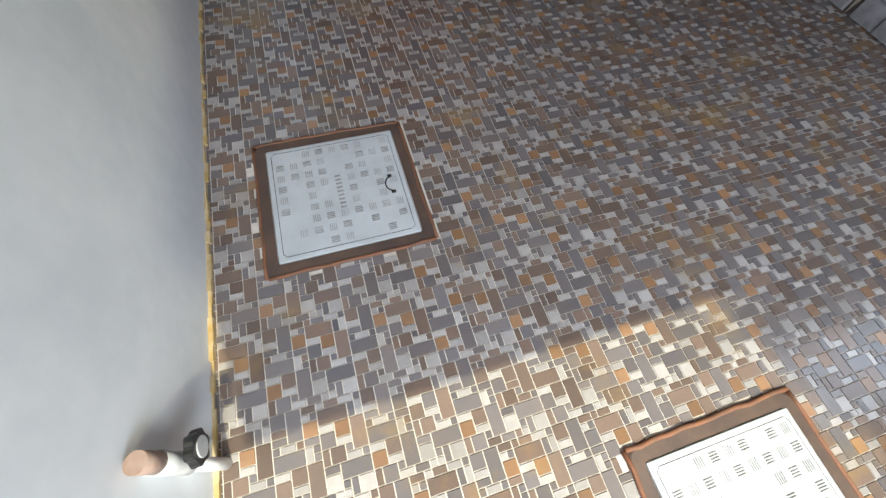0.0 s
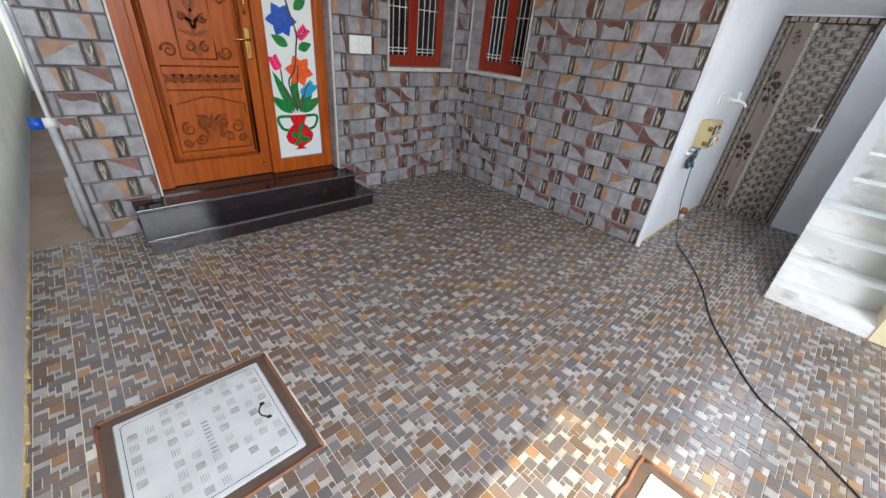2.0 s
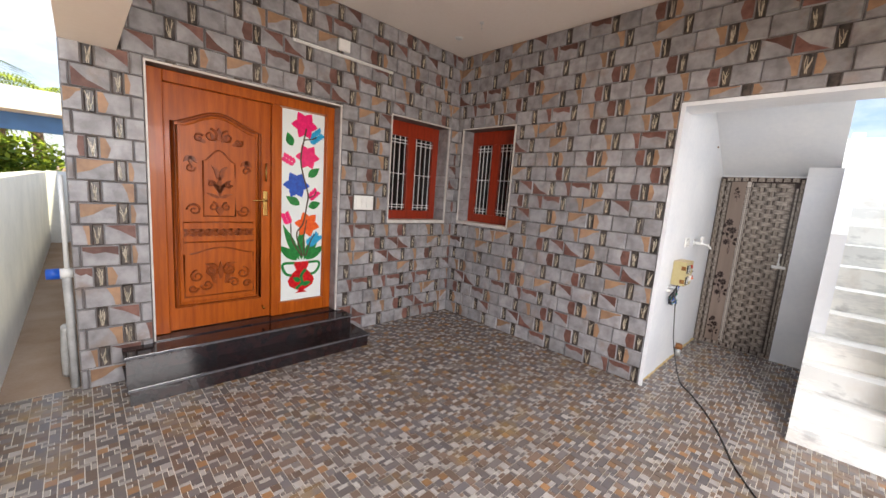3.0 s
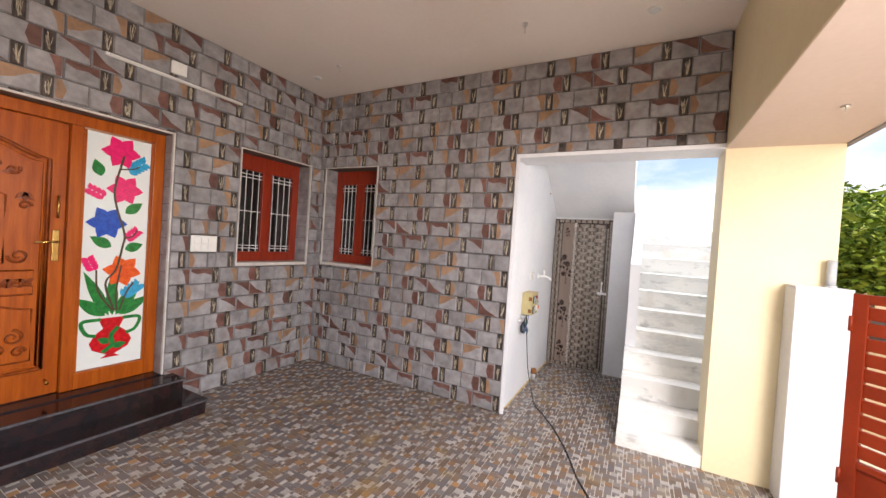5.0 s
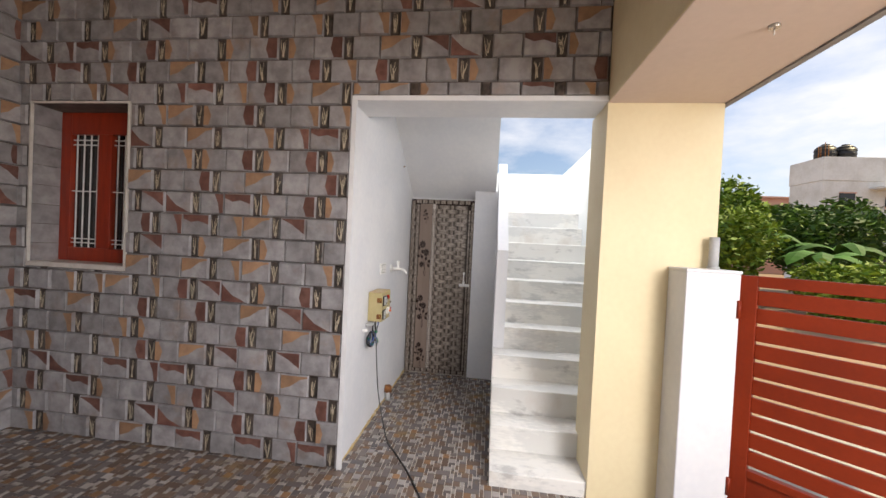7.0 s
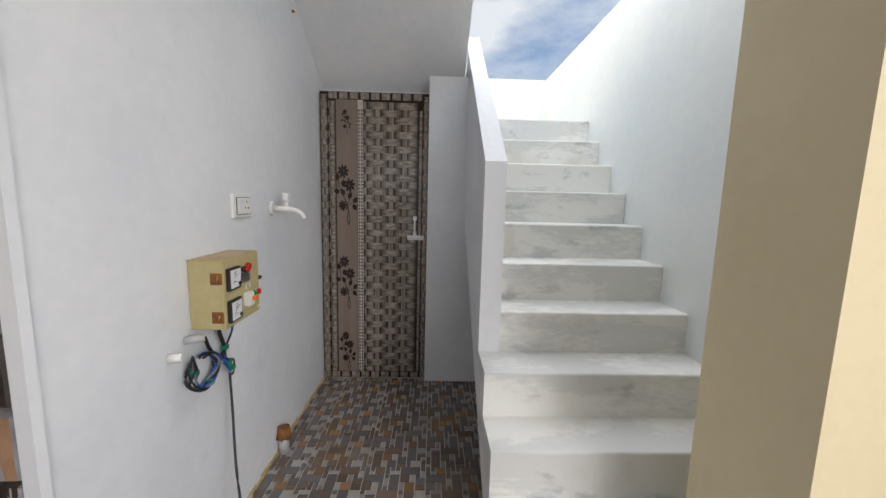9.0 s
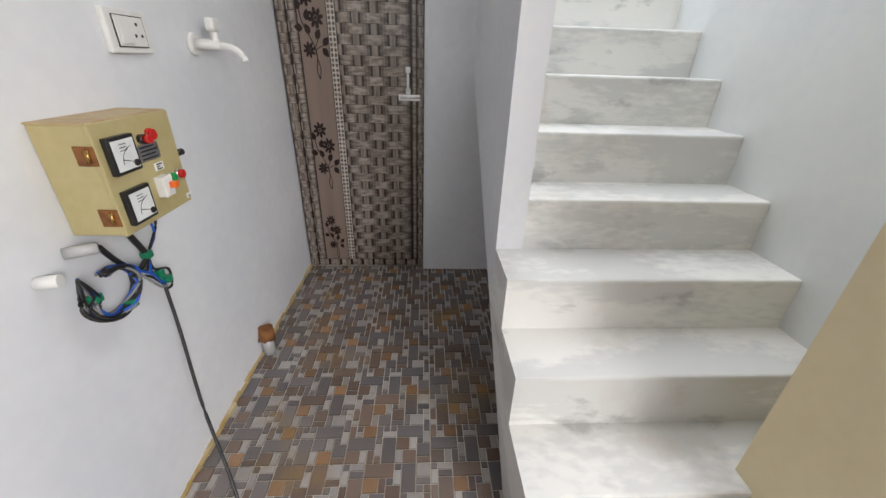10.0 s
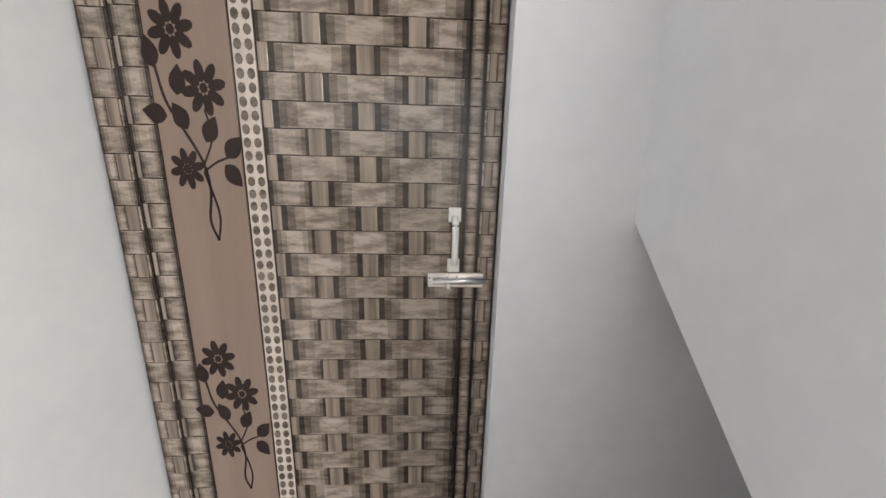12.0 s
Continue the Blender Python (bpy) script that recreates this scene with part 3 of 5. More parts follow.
it = [("l", lcx, 0.66, 0.16, 0.02, math.pi / 2)]
for sgn in (-1, 1):
    it += [("s", lcx + sgn * 0.07, 0.74, 0.055, 1.4, sgn, math.pi / 2), ("s", lcx + sgn * 0.17, 0.70, 0.05, 1.4, -sgn, math.pi / 2), ("s", lcx + sgn * 0.10, 0.62, 0.045, 1.3, -sgn, math.pi), ("s", lcx + sgn * 0.2, 0.60, 0.035, 1.3, sgn, 0)]
    it += [("l", lcx + sgn * 0.03, 0.62 + 0.05 * k, 0.09, 0.015, math.pi / 2 - sgn * (0.5 + 0.25 * k)) for k in range(4)]
carving("lower_carving", it, leaf)
hx = lx1 - 0.045
lock = put("lock_plate", box(B(), hx - 0.02, hx + 0.02, LY - 0.012, LY, 1.20, 1.42, 0.006), BRASS, leaf, "brass lock plate")
bm = tube(B(), [(hx, LY - 0.01, 1.335), (hx, LY - 0.05, 1.335)], 0.010, 10)
tube(bm, [(hx + 0.008, LY - 0.05, 1.335), (hx - 0.05, LY - 0.052, 1.337), (hx - 0.115, LY - 0.046, 1.332)], 0.008, 10, 0.8)
put("lever_handle", bm, BRASS, leaf, "brass lever handle")
bm = tube(B(), [(hx - 0.0, LY - 0.03, 1.50), (hx, LY - 0.03, 1.66)], 0.007, 8)
for z in (1.51, 1.65):
    tube(bm, [(hx, LY, z), (hx, LY - 0.03, z)], 0.006, 8)
put("pull_handle", bm, BRASS, leaf, "slim brass pull handle")
put("stopper", tube(B(), [(hx - 0.02, LY, 0.37), (hx - 0.02, LY - 0.03, 0.365), (hx - 0.02, LY - 0.045, 0.355)], 0.010, 8), BRASS, leaf)

# painted glass beside the door
gx0, gx1, gz0, gz1 = MUL[1] + 0.006, fx1 - 0.08, 0.388, 2.155
pane = put("glass_panel", box(B(), gx0, gx1, DY + 0.03, DY + 0.042, gz0, gz1), PANELGLASS, door, "white frosted glass painted with flowers in a red vase")
put("glazing_bead", box(B(), gx0 - 0.008, gx0 + 0.012, DY + 0.012, DY + 0.0299, gz0, gz1), TEAK, door)
put("glazing_bead", box(B(), gx1 - 0.008, gx1 + 0.008, DY + 0.012, DY + 0.0299, gz0, gz1), TEAK, door)
GY, gcx, gw, gh = DY + 0.03, (gx0 + gx1) / 2 + 0.002, gx1 - gx0, gz1 - gz0


def paint(name, shapes, material, lift=0.001):
    bm = B()
    for k, o in enumerate(shapes):
        o = [(gcx + a * gw, gz0 + b * gh) for a, b in o]
        vs = [bm.verts.new((a, GY - lift - 0.00008 * k, b)) for a, b in o]
        bm.faces.new(vs)
    bmesh.ops.recalc_face_normals(bm, faces=bm.faces[:])
    bm.normal_update()
    put(name, bm, material, pane)


ASP = gw / gh


def pleaf(x, z, ln, w, deg):
    """A leaf in units of the pane's width, at a place in shares of the pane."""
    return [(a, b) for a, b in [(p, z + (q) * ASP) for p, q in leafshape(x, 0, ln, w, radians(deg))]]


def pline(pts, w):
    return [(a, b * ASP) for a, b in ribbon([(a, b / ASP) for a, b in pts], w)]


def bloom(x, z, r, n=5, tilt=90):
    return [pleaf(x, z, r, r * 0.36, tilt + (k - (n - 1) / 2) * 62) for k in range(n)]


stem = [pline([(0.02, 0.24), (-0.12, 0.36), (0.02, 0.42), (0.10, 0.52), (0.12, 0.58), (-0.02, 0.70), (-0.05, 0.78), (0.06, 0.92)], 0.035),
        pline([(0.06, 0.24), (0.04, 0.33), (0.10, 0.44)], 0.03), pline([(0.0, 0.24), (-0.22, 0.33), (-0.26, 0.42)], 0.03), pline([(0.1, 0.24), (0.2, 0.32), (0.3, 0.36)], 0.03),
        pline([(0.11, 0.56), (0.25, 0.57), (0.32, 0.60)], 0.025), pline([(0.02, 0.86), (0.2, 0.87), (0.3, 0.885)], 0.025)]
paint("stem_painting", stem, P_STEM, 0.0026)
paint("blossom_painting", bloom(0.02, 0.935, 0.30, 6) + bloom(0.10, 0.775, 0.28, 6), P_PINK, 0.0016)
paint("blossom_painting", bloom(-0.14, 0.625, 0.30, 6), P_BLUE, 0.0016)
paint("blossom_painting", bloom(0.12, 0.415, 0.30, 6, 80), P_ORANGE, 0.0016)
sprig = []
for x, z, d in ((0.14, 0.86, 30), (0.16, 0.30, 55)):
    sprig += [pleaf(x + 0.05 * k, z + 0.010 * k, 0.16, 0.045, d + s) for k in range(5) for s in (-50, 50)]
paint("sprig_painting", sprig, P_CYAN, 0.0013)
sprig = []
for x, z, d in ((0.16, 0.555, 50), (-0.30, 0.42, 110), (-0.20, 0.735, 150)):
    sprig += [pleaf(x + 0.035 * k * math.cos(radians(d)) * 2, z + 0.014 * k * math.sin(radians(d)), 0.13, 0.04, d + s) for k in range(4) for s in (-50, 50)]
paint("sprig_painting", sprig, P_PINK, 0.0013)
paint("foliage_painting", [pleaf(*v) for v in ((-0.25, 0.82, 0.30, 0.09, 110), (0.12, 0.67, 0.34, 0.09, 40), (-0.06, 0.52, 0.36, 0.09, 150), (0.14, 0.51, 0.30, 0.09, 20),
      (-0.05, 0.22, 0.9, 0.09, 115), (0.05, 0.22, 0.7, 0.11, 60), (0.0, 0.22, 0.8, 0.09, 92), (-0.1, 0.22, 0.55, 0.10, 140), (0.1, 0.22, 0.55, 0.10, 35))]
      + [pline([(-0.16, 0.205), (-0.42, 0.20), (-0.36, 0.15), (-0.22, 0.135)], 0.06), pline([(0.16, 0.205), (0.42, 0.20), (0.36, 0.15), (0.22, 0.135)], 0.06)], P_GREEN, 0.0012)
vase = [(-0.14, 0.035), (0.14, 0.035), (0.06, 0.048), (0.26, 0.075), (0.31, 0.105), (0.24, 0.14), (0.12, 0.165), (0.20, 0.21), (-0.20, 0.21), (-0.12, 0.165), (-0.24, 0.14), (-0.31, 0.105), (-0.26, 0.075), (-0.06, 0.048)]
paint("vase_painting", [vase], P_RED, 0.0018)
paint("vase_leaf_painting", [pline([(-0.12, 0.06), (0.02, 0.09), (0.0, 0.13), (0.1, 0.165)], 0.07), pleaf(-0.02, 0.10, 0.2, 0.06, 150), pleaf(0.02, 0.08, 0.22, 0.06, 10)], P_GREEN, 0.0024)


def window(name, to_world, width, height, label):
    """A wooden frame with two lights, dark glass and a white grille; drawn in its own x (across), y (in), z (up)."""
    w = tagged(new(name), label, "window", "", "structure")
    w.matrix_world = to_world

    def p(nm, bm, m, parent=None, lb=""):
        return part(nm, bm, m, parent or w, lb)
    p("frame_side", box(B(), 0, 0.085, 0, 0.05, 0, height, 0.004), REDWOOD)
    p("frame_side", box(B(), width - 0.085, width, 0, 0.05, 0, height, 0.004), REDWOOD)
    p("frame_head", box(B(), 0.085, width - 0.085, 0, 0.05, height - 0.16, height, 0.004), REDWOOD)
    p("frame_foot", box(B(), 0.085, width - 0.085, 0, 0.05, 0, 0.10, 0.004), REDWOOD)
    mid = width / 2
    p("mullion", box(B(), mid - 0.055, mid + 0.055, -0.004, 0.05, 0.10, height - 0.16, 0.004), REDWOOD)
    for a, b in ((0.085, mid - 0.055), (mid + 0.055, width - 0.085)):
        p("pane", box(B(), a, b, 0.035, 0.041, 0.10, height - 0.16), DARKGLASS, None, "dark glass")
        bm = B()
        for k in range(4):
            x = a + 0.03 + (b - a - 0.06) * k / 3
            box(bm, x - 0.0035, x + 0.0035, 0.018, 0.025, 0.10, height - 0.16)
        for z in (0.135, 0.165, 0.10 + (height - 0.26) * 0.5, height - 0.235, height - 0.20):
            box(bm, a, b, 0.0165, 0.0178, z - 0.004, z + 0.004)
        p("grille", bm, MESH, None, "white painted metal grille")
    return w


window("window_1", pose(WIN1[0] + 0.002, 0.17, WIN1[2] + 0.002), WIN1[1] - WIN1[0] - 0.004, WIN1[3] - WIN1[2] - 0.004, "red oxide wooden window with white grille in the house front")
window("window_2", pose(0.17, WIN2[1] - 0.002, WIN2[2] + 0.002, 0, 0, -90), WIN2[1] - WIN2[0] - 0.004, WIN2[3] - WIN2[2] - 0.004, "red oxide wooden window with white grille in the side wall")

# pale trims round openings
bm = B()
for x0, x1, z0, z1 in ((WIN1[0] - 0.012, WIN1[0], WIN1[2], WIN1[3]), (WIN1[1], WIN1[1] + 0.012, WIN1[2], WIN1[3]), (WIN1[0] - 0.012, WIN1[1] + 0.012, WIN1[3], WIN1[3] + 0.012),
                       (WIN1[0] - 0.012, WIN1[1] + 0.012, WIN1[2] - 0.03, WIN1[2]), (DOOR[0] - 0.012, DOOR[0], 0.26, DOOR[3]), (DOOR[1], DOOR[1] + 0.012, 0.26, DOOR[3]), (DOOR[0] - 0.012, DOOR[1] + 0.012, DOOR[3], DOOR[3] + 0.014)):
    box(bm, x0, x1, -0.017, 0.0, z0, z1)
structure("trim_north", bm, TRIM, "pale tile edging strips round door and window", "trim")
bm = B()
for y0, y1, z0, z1 in ((WIN2[0] - 0.012, WIN2[0], WIN2[2], WIN2[3]), (WIN2[1], WIN2[1] + 0.012, WIN2[2], WIN2[3]), (WIN2[0] - 0.012, WIN2[1] + 0.012, WIN2[3], WIN2[3] + 0.012), (WIN2[0] - 0.012, WIN2[1] + 0.012, WIN2[2] - 0.03, WIN2[2])):
    box(bm, -0.017, 0.0, y0, y1, z0, z1)
structure("trim_east", bm, TRIM, "pale tile edging strips round the side window", "trim")
structure("trim_opening", box(box(B(), -0.018, 0.003, PASS_N - 0.03, PASS_N + 0.0, 0, SOFFIT + 0.03), -0.018, 0.003, OPEN_S, PASS_N - 0.03, SOFFIT, SOFFIT + 0.03), WHITE, "white painted edge round the passage opening", "trim")
# tiled reveals
bm = B()
for z in range(8):
    z0 = WIN1[2] + (WIN1[3] - WIN1[2]) * z / 8
    z1 = WIN1[2] + (WIN1[3] - WIN1[2]) * (z + 1) / 8 - 0.004
    box(bm, WIN1[1] - 0.008, WIN1[1], 0.0, 0.168, z0, z1)
    box(bm, WIN1[0], WIN1[0] + 0.008, 0.0, 0.168, z0, z1)
    box(bm, 0.0, 0.168, WIN2[1] - 0.008, WIN2[1], z0, z1)
    box(bm, 0.0, 0.168, WIN2[0], WIN2[0] + 0.008, z0, z1)
for z in range(14):
    z0 = 0.262 + (DOOR[3] - 0.262) * z / 14
    box(bm, DOOR[1] - 0.004, DOOR[1], 0.0, DY, z0, z0 + (DOOR[3] - 0.262) / 14 - 0.004)
structure("reveal_tiles", bm, SLATE, "slate-print tiles lining the window and door reveals", "tile")
structure("window_ledge", box(box(B(), WIN1[0], WIN1[1], 0.0, 0.168, WIN1[2] - 0.001, WIN1[2] + 0.003), 0.0, 0.168, WIN2[0], WIN2[1], WIN2[2] - 0.001, WIN2[2] + 0.003), TRIM, "pale tiled window ledges", "trim")

# switch plate, tube light, ceiling points
sw = thing("switch_board", "white plastic switch board on the tiled house front", "switch", (-1.32, -0.016, 1.29))
put("plate", box(B(), -1.432, -1.208, -0.03, -0.014, 1.287, 1.43, 0.004), PLASTIC, sw)
for i in range(2):
    for k in range(3):
        put("switch", box(B(), -1.41 + k * 0.06, -1.355 + k * 0.06, -0.036, -0.0301, 1.30 + i * 0.06, 1.352 + i * 0.06, 0.002), PLASTIC, sw)
tl = thing("tube_light", "slim white tube light on the tiled house front", "lamp", (-1.55, -0.016, 2.68))
put("batten", box(B(), -2.07, -1.04, -0.038, -0.014, 2.682, 2.704, 0.003), PLASTIC, tl)
put("tube", tube(B(), [(-2.05, -0.045, 2.693), (-1.06, -0.045, 2.693)], 0.008, 10), PLASTIC, tl)
jb = thing("junction_box", "square white plastic junction box above the tube light", "fixture", (-1.6, -0.016, 2.735))
put("box", box(B(), -1.655, -1.54, -0.04, -0.014, 2.735, 2.835, 0.004), PLASTIC, jb)
put("lid", box(B(), -1.648, -1.547, -0.045, -0.0401, 2.742, 2.828, 0.003), PLASTIC, jb)


def ceiling_point(x, y, hook):
    c = thing("ceiling_hook" if hook else "ceiling_light", "small metal hook in the porch ceiling" if hook else "small round white light in the porch ceiling", "hook" if hook else "lamp", (x, y, CEILZ))
    if hook:
        put("base", tube(B(), [(x, y, CEILZ), (x, y, CEILZ - 0.012)], 0.02, 12), CHROME, c)
        put("shank", tube(B(), curve_pts([(x, y, CEILZ - 0.012), (x, y, CEILZ - 0.04), (x + 0.012, y, CEILZ - 0.055), (x, y, CEILZ - 0.068)], 5), 0.004, 6), CHROME, c)
    else:
        put("rim", tube(B(), [(x, y, CEILZ), (x, y, CEILZ - 0.010)], 0.045, 20, 0.9), PLASTIC, c)
        put("lens", tube(B(), [(x, y, CEILZ - 0.0101), (x, y, CEILZ - 0.014)], 0.034, 16, 0.9), DIAL, c)


ceiling_point(-0.608, -2.61, True)
ceiling_point(-0.591, -0.79, True)
ceiling_point(-0.465, -0.37, False)
ceiling_point(-0.455, -3.44, False)
hk = thing("beam_hook", "small metal hook under the front beam", "hook", (-0.75, -4.3, SOFFIT))
put("base", tube(B(), [(-0.75, -4.3, SOFFIT - 0.004), (-0.75, -4.3, SOFFIT - 0.016)], 0.018, 12), CHROME, hk)
put("shank", tube(B(), [(-0.75, -4.3, SOFFIT - 0.016), (-0.75, -4.3, SOFFIT - 0.04)], 0.003, 6), CHROME, hk)

# manhole covers
def manhole(cx, cy, hs, label, border):
    c = thing("manhole_cover", label, "manhole cover", (cx, cy, 0), "porch manhole covers")
    bm = B()
    o = hs + 0.045

    def rim(k, z, r):
        pts = []
        for sx, sy, a0 in ((1, 1, 0), (-1, 1, 90), (-1, -1, 180), (1, -1, 270)):
            for i in range(5):
                a = radians(a0 + 22.5 * i)
                pts.append((cx + sx * (k - r) + r * math.cos(a), cy + sy * (k - r) + r * math.sin(a), z))
        return [bm.verts.new(p) for p in pts]
    rings = [rim(o + 0.012, -0.001, 0.05), rim(o, 0.006, 0.045), rim(hs + 0.004, 0.006, 0.015)]
    for a, b in zip(rings, rings[1:]):
        for i in range(len(a)):
            bm.faces.new((a[i], a[(i + 1) % len(a)], b[(i + 1) % len(b)], b[i]))
    put("cement_border", bm, CEMENT, c, "brown cement border")
    bm = B()
    for i in range(4):
        m = [(1, 0), (0, 1), (-1, 0), (0, -1)][i]
        t = (-m[1], m[0])
        p = [(cx + m[0] * (o + 0.004) + t[0] * o * k / 6, cy + m[1] * (o + 0.004) + t[1] * o * k / 6, 0.004) for k in range(-6, 7)]
        tube(bm, [(x + random.uniform(-.004, .004), y + random.uniform(-.004, .004), z) for x, y, z in p], 0.007 * border, 6)
    put("cement_edge", bm, CEMENT_RED, c, "reddish rough cement edge")
    plate = put("lid", box(B(), cx - hs, cx + hs, cy - hs, cy + hs, -0.002, 0.010, 0.003), COVER, c, "white chequered lid")
    bm = B()
    tube(bm, [(cx + (hs - 0.02) * a, cy + (hs - 0.02) * b, 0.0098) for a, b in ((-0.95, -1), (0.95, -1), (1, -0.95), (1, 0.95), (0.95, 1), (-0.95, 1), (-1, 0.95), (-1, -0.95), (-0.95, -1))], 0.0013, 5)
    put("groove", bm, BLACK, plate)
    bm = B()
    n = 9
    for i in range(n):
        for j in range(n):
            if random.random() < 0.28 or (i == n // 2 and 2 < j < 7):
                continue
            x, y = cx + (i - (n - 1) / 2) * 2 * (hs - 0.05) / (n - 1), cy + (j - (n - 1) / 2) * 2 * (hs - 0.05) / (n - 1)
            for k in range(4):
                d = (k - 1.5) * 0.008
                if (i + j) % 2:
                    box(bm, x - 0.016, x + 0.016, y + d - 0.0012, y + d + 0.0012, 0.0095, 0.0125)
                else:
                    box(bm, x + d - 0.0012, x + d + 0.0012, y - 0.016, y + 0.016, 0.0095, 0.0125)
    for k in range(9):
        box(bm, cx - 0.012, cx + 0.012, cy - 0.09 + k * 0.02, cy - 0.082 + k * 0.02, 0.0095, 0.0118)
    tagged(put("tread_pattern", bm, COVERMARK, plate, "worn grey raised bars and a row of letters"), kind="stuff")
    bm = tube(B(), [(cx + hs * 0.78 + 0.028 * math.cos(radians(a)), cy - hs * 0.08 + 0.036 * math.sin(radians(a)), 0.0115) for a in range(100, 261, 20)], 0.003, 6)
    for s in (-1, 1):
        box(bm, cx + hs * 0.78 - 0.012, cx + hs * 0.78 + 0.006, cy - hs * 0.08 + s * 0.042 - 0.006, cy - hs * 0.08 + s * 0.042 + 0.006, 0.0095, 0.014)
    put("lifting_ring", bm, BLACK, plate, "dark lifting ring")


manhole(-3.335, -2.09, 0.276, "white square manhole cover in a brown cement border", 1.0)
manhole(-2.335, -3.625, 0.276, "white square manhole cover in a reddish cement border, half in sunlight", 1.25)

# valve on the compound wall
vt = thing("gate_valve", "dirty white pipe with a black hand wheel on the compound wall", "valve", (LEFT, -2.96, 0.0))
put("riser_pipe", tube(B(), [(LEFT + 0.03, -2.975, -0.003), (LEFT + 0.03, -2.965, 0.20)], 0.018, 12), PLASTIC, vt)
put("valve_body", tube(B(), [(LEFT + 0.03, -2.965, 0.20), (LEFT + 0.03, -2.96, 0.24), (LEFT + 0.03, -2.96, 0.28), (LEFT + 0.03, -2.955, 0.33)], 0.026, 12), PVC, vt)
put("nipple", tube(B(), [(LEFT + 0.03, -2.955, 0.33), (LEFT + 0.03, -2.952, 0.40)], 0.024, 12), NIPPLE, vt, "brown stained nipple")
put("stem", tube(B(), [(LEFT + 0.03, -2.955, 0.25), (LEFT + 0.064, -2.94, 0.25)], 0.012, 10), PVC, vt)
bm = B()
ring = [(0.040 * (1 + 0.10 * math.cos(6 * a)) * math.cos(a), 0.040 * (1 + 0.10 * math.cos(6 * a)) * math.sin(a)) for a in [2 * math.pi * i / 30 for i in range(30)]]
prism(bm, [(-2.94 + a, 0.25 + b) for a, b in ring], "x", LEFT + 0.062, LEFT + 0.084)
put("hand_wheel", bm, BLACK, vt, "black star-shaped hand wheel")
put("wheel_cap", tube(B(), [(LEFT + 0.084, -2.94, 0.25), (LEFT + 0.088, -2.94, 0.25)], 0.026, 14), PVC, vt)

# white pipe with a blue tap at the corner of the house front
pv = thing("standpipe", "grey-white plastic pipe with a blue tap against the tiled corner", "pipe", (WEND - 0.04, 0.10, -0.006))
PX, PY = WEND - 0.03, 0.11
put("pipe", tube(B(), [(PX, PY - 0.02, -0.006), (PX, PY, 0.55), (PX - 0.005, PY, 0.80)], 0.024, 12), PVC, pv)
put("tee", tube(B(), [(PX - 0.035, PY, 0.80), (PX + 0.028, PY, 0.80)], 0.034, 12), PLASTIC, pv)
put("tap_cap", tube(B(), [(PX - 0.035, PY, 0.80), (PX - 0.10, PY, 0.80)], 0.036, 12), BLUE, pv, "blue tap cap")
put("upper_pipe", tube(B(), [(PX, PY, 0.80), (PX, PY + 0.005, 1.20), (PX, PY + 0.01, 1.45)], 0.014, 10), PLASTIC, pv)
put("drain_bend", tube(B(), curve_pts([(PX - 0.02, PY + 0.05, 0.42), (PX - 0.03, PY + 0.10, 0.2), (PX - 0.03, PY + 0.15, 0.03)], 6), 0.035, 12), PVC, pv)

# gate post, pipe, gate
gp = thing("gate_post", "white painted square gate post beside the cream column", "post", (-0.1, -4.45, 0))
put("shaft", box(B(), -0.20, 0.0005, -4.585, -4.325, 0, 1.372, 0.006), WHITE, gp)
put("cap", box(B(), -0.203, 0.0003, -4.588, -4.322, 1.372, 1.388, 0.005), WHITE, gp)
pp = thing("pipe_stub", "short grey plastic pipe standing on the gate post", "pipe", (-0.05, -4.53, 1.388))
put("pipe", tube(B(), [(-0.05, -4.53, 1.388), (-0.05, -4.53, 1.56)], 0.024, 14), PVC, pp)
put("socket", tube(B(), [(-0.05, -4.53, 1.388), (-0.05, -4.53, 1.40)], 0.030, 14), PVC, pp)

# the leaf stands half open, swung out about its hinges
GX1, GYC = -0.205, -4.615
GX0 = GX1 - 1.02
gate = thing("metal_gate", "half-open red-brown steel gate leaf with level slats", "gate", (GX1, GYC, 0.02))
gate.rotation_euler = (0, 0, radians(45))
put("stile", box(B(), GX1 - 0.04, GX1 + 0.03, GYC - 0.02, GYC + 0.02, 0.028, 1.37, 0.003), GATE, gate)
put("stile", box(B(), GX0, GX0 + 0.045, GYC - 0.02, GYC + 0.02, 0.028, 1.37, 0.003), GATE, gate)
put("top_rail", box(B(), GX0 + 0.045, GX1 - 0.04, GYC - 0.02, GYC + 0.02, 1.316, 1.37, 0.003), GATE, gate)
put("bottom_rail", box(B(), GX0 + 0.045, GX1 - 0.04, GYC - 0.02, GYC + 0.02, 0.028, 0.07, 0.003), GATE, gate)
put("sheet_panel", box(B(), GX0 + 0.045, GX1 - 0.04, GYC - 0.004, GYC + 0.004, 0.07, 0.37), GATE, gate)
put("mid_rail", box(B(), GX0 + 0.045, GX1 - 0.04, GYC - 0.018, GYC + 0.018, 0.37, 0.408, 0.003), GATE, gate)
for k in range(10):
    z = 0.4295 + 0.0885 * k
    put("slat", box(B(), GX0 + 0.045, GX1 - 0.04, GYC - 0.010, GYC + 0.010, z, z + 0.073, 0.003), GATE, gate)
put("latch", tube(B(), [(GX0 + 0.03, GYC + 0.02, 0.43), (GX0 + 0.03, GYC + 0.034, 0.43)], 0.055, 18), GATE, gate, "round latch plate")
for z in (0.25, 1.15):
    put("hinge", tube(B(), [(GX1 + 0.028, GYC + 0.024, z), (GX1 + 0.028, GYC + 0.024, z + 0.09)], 0.010, 10), GATE, gate)

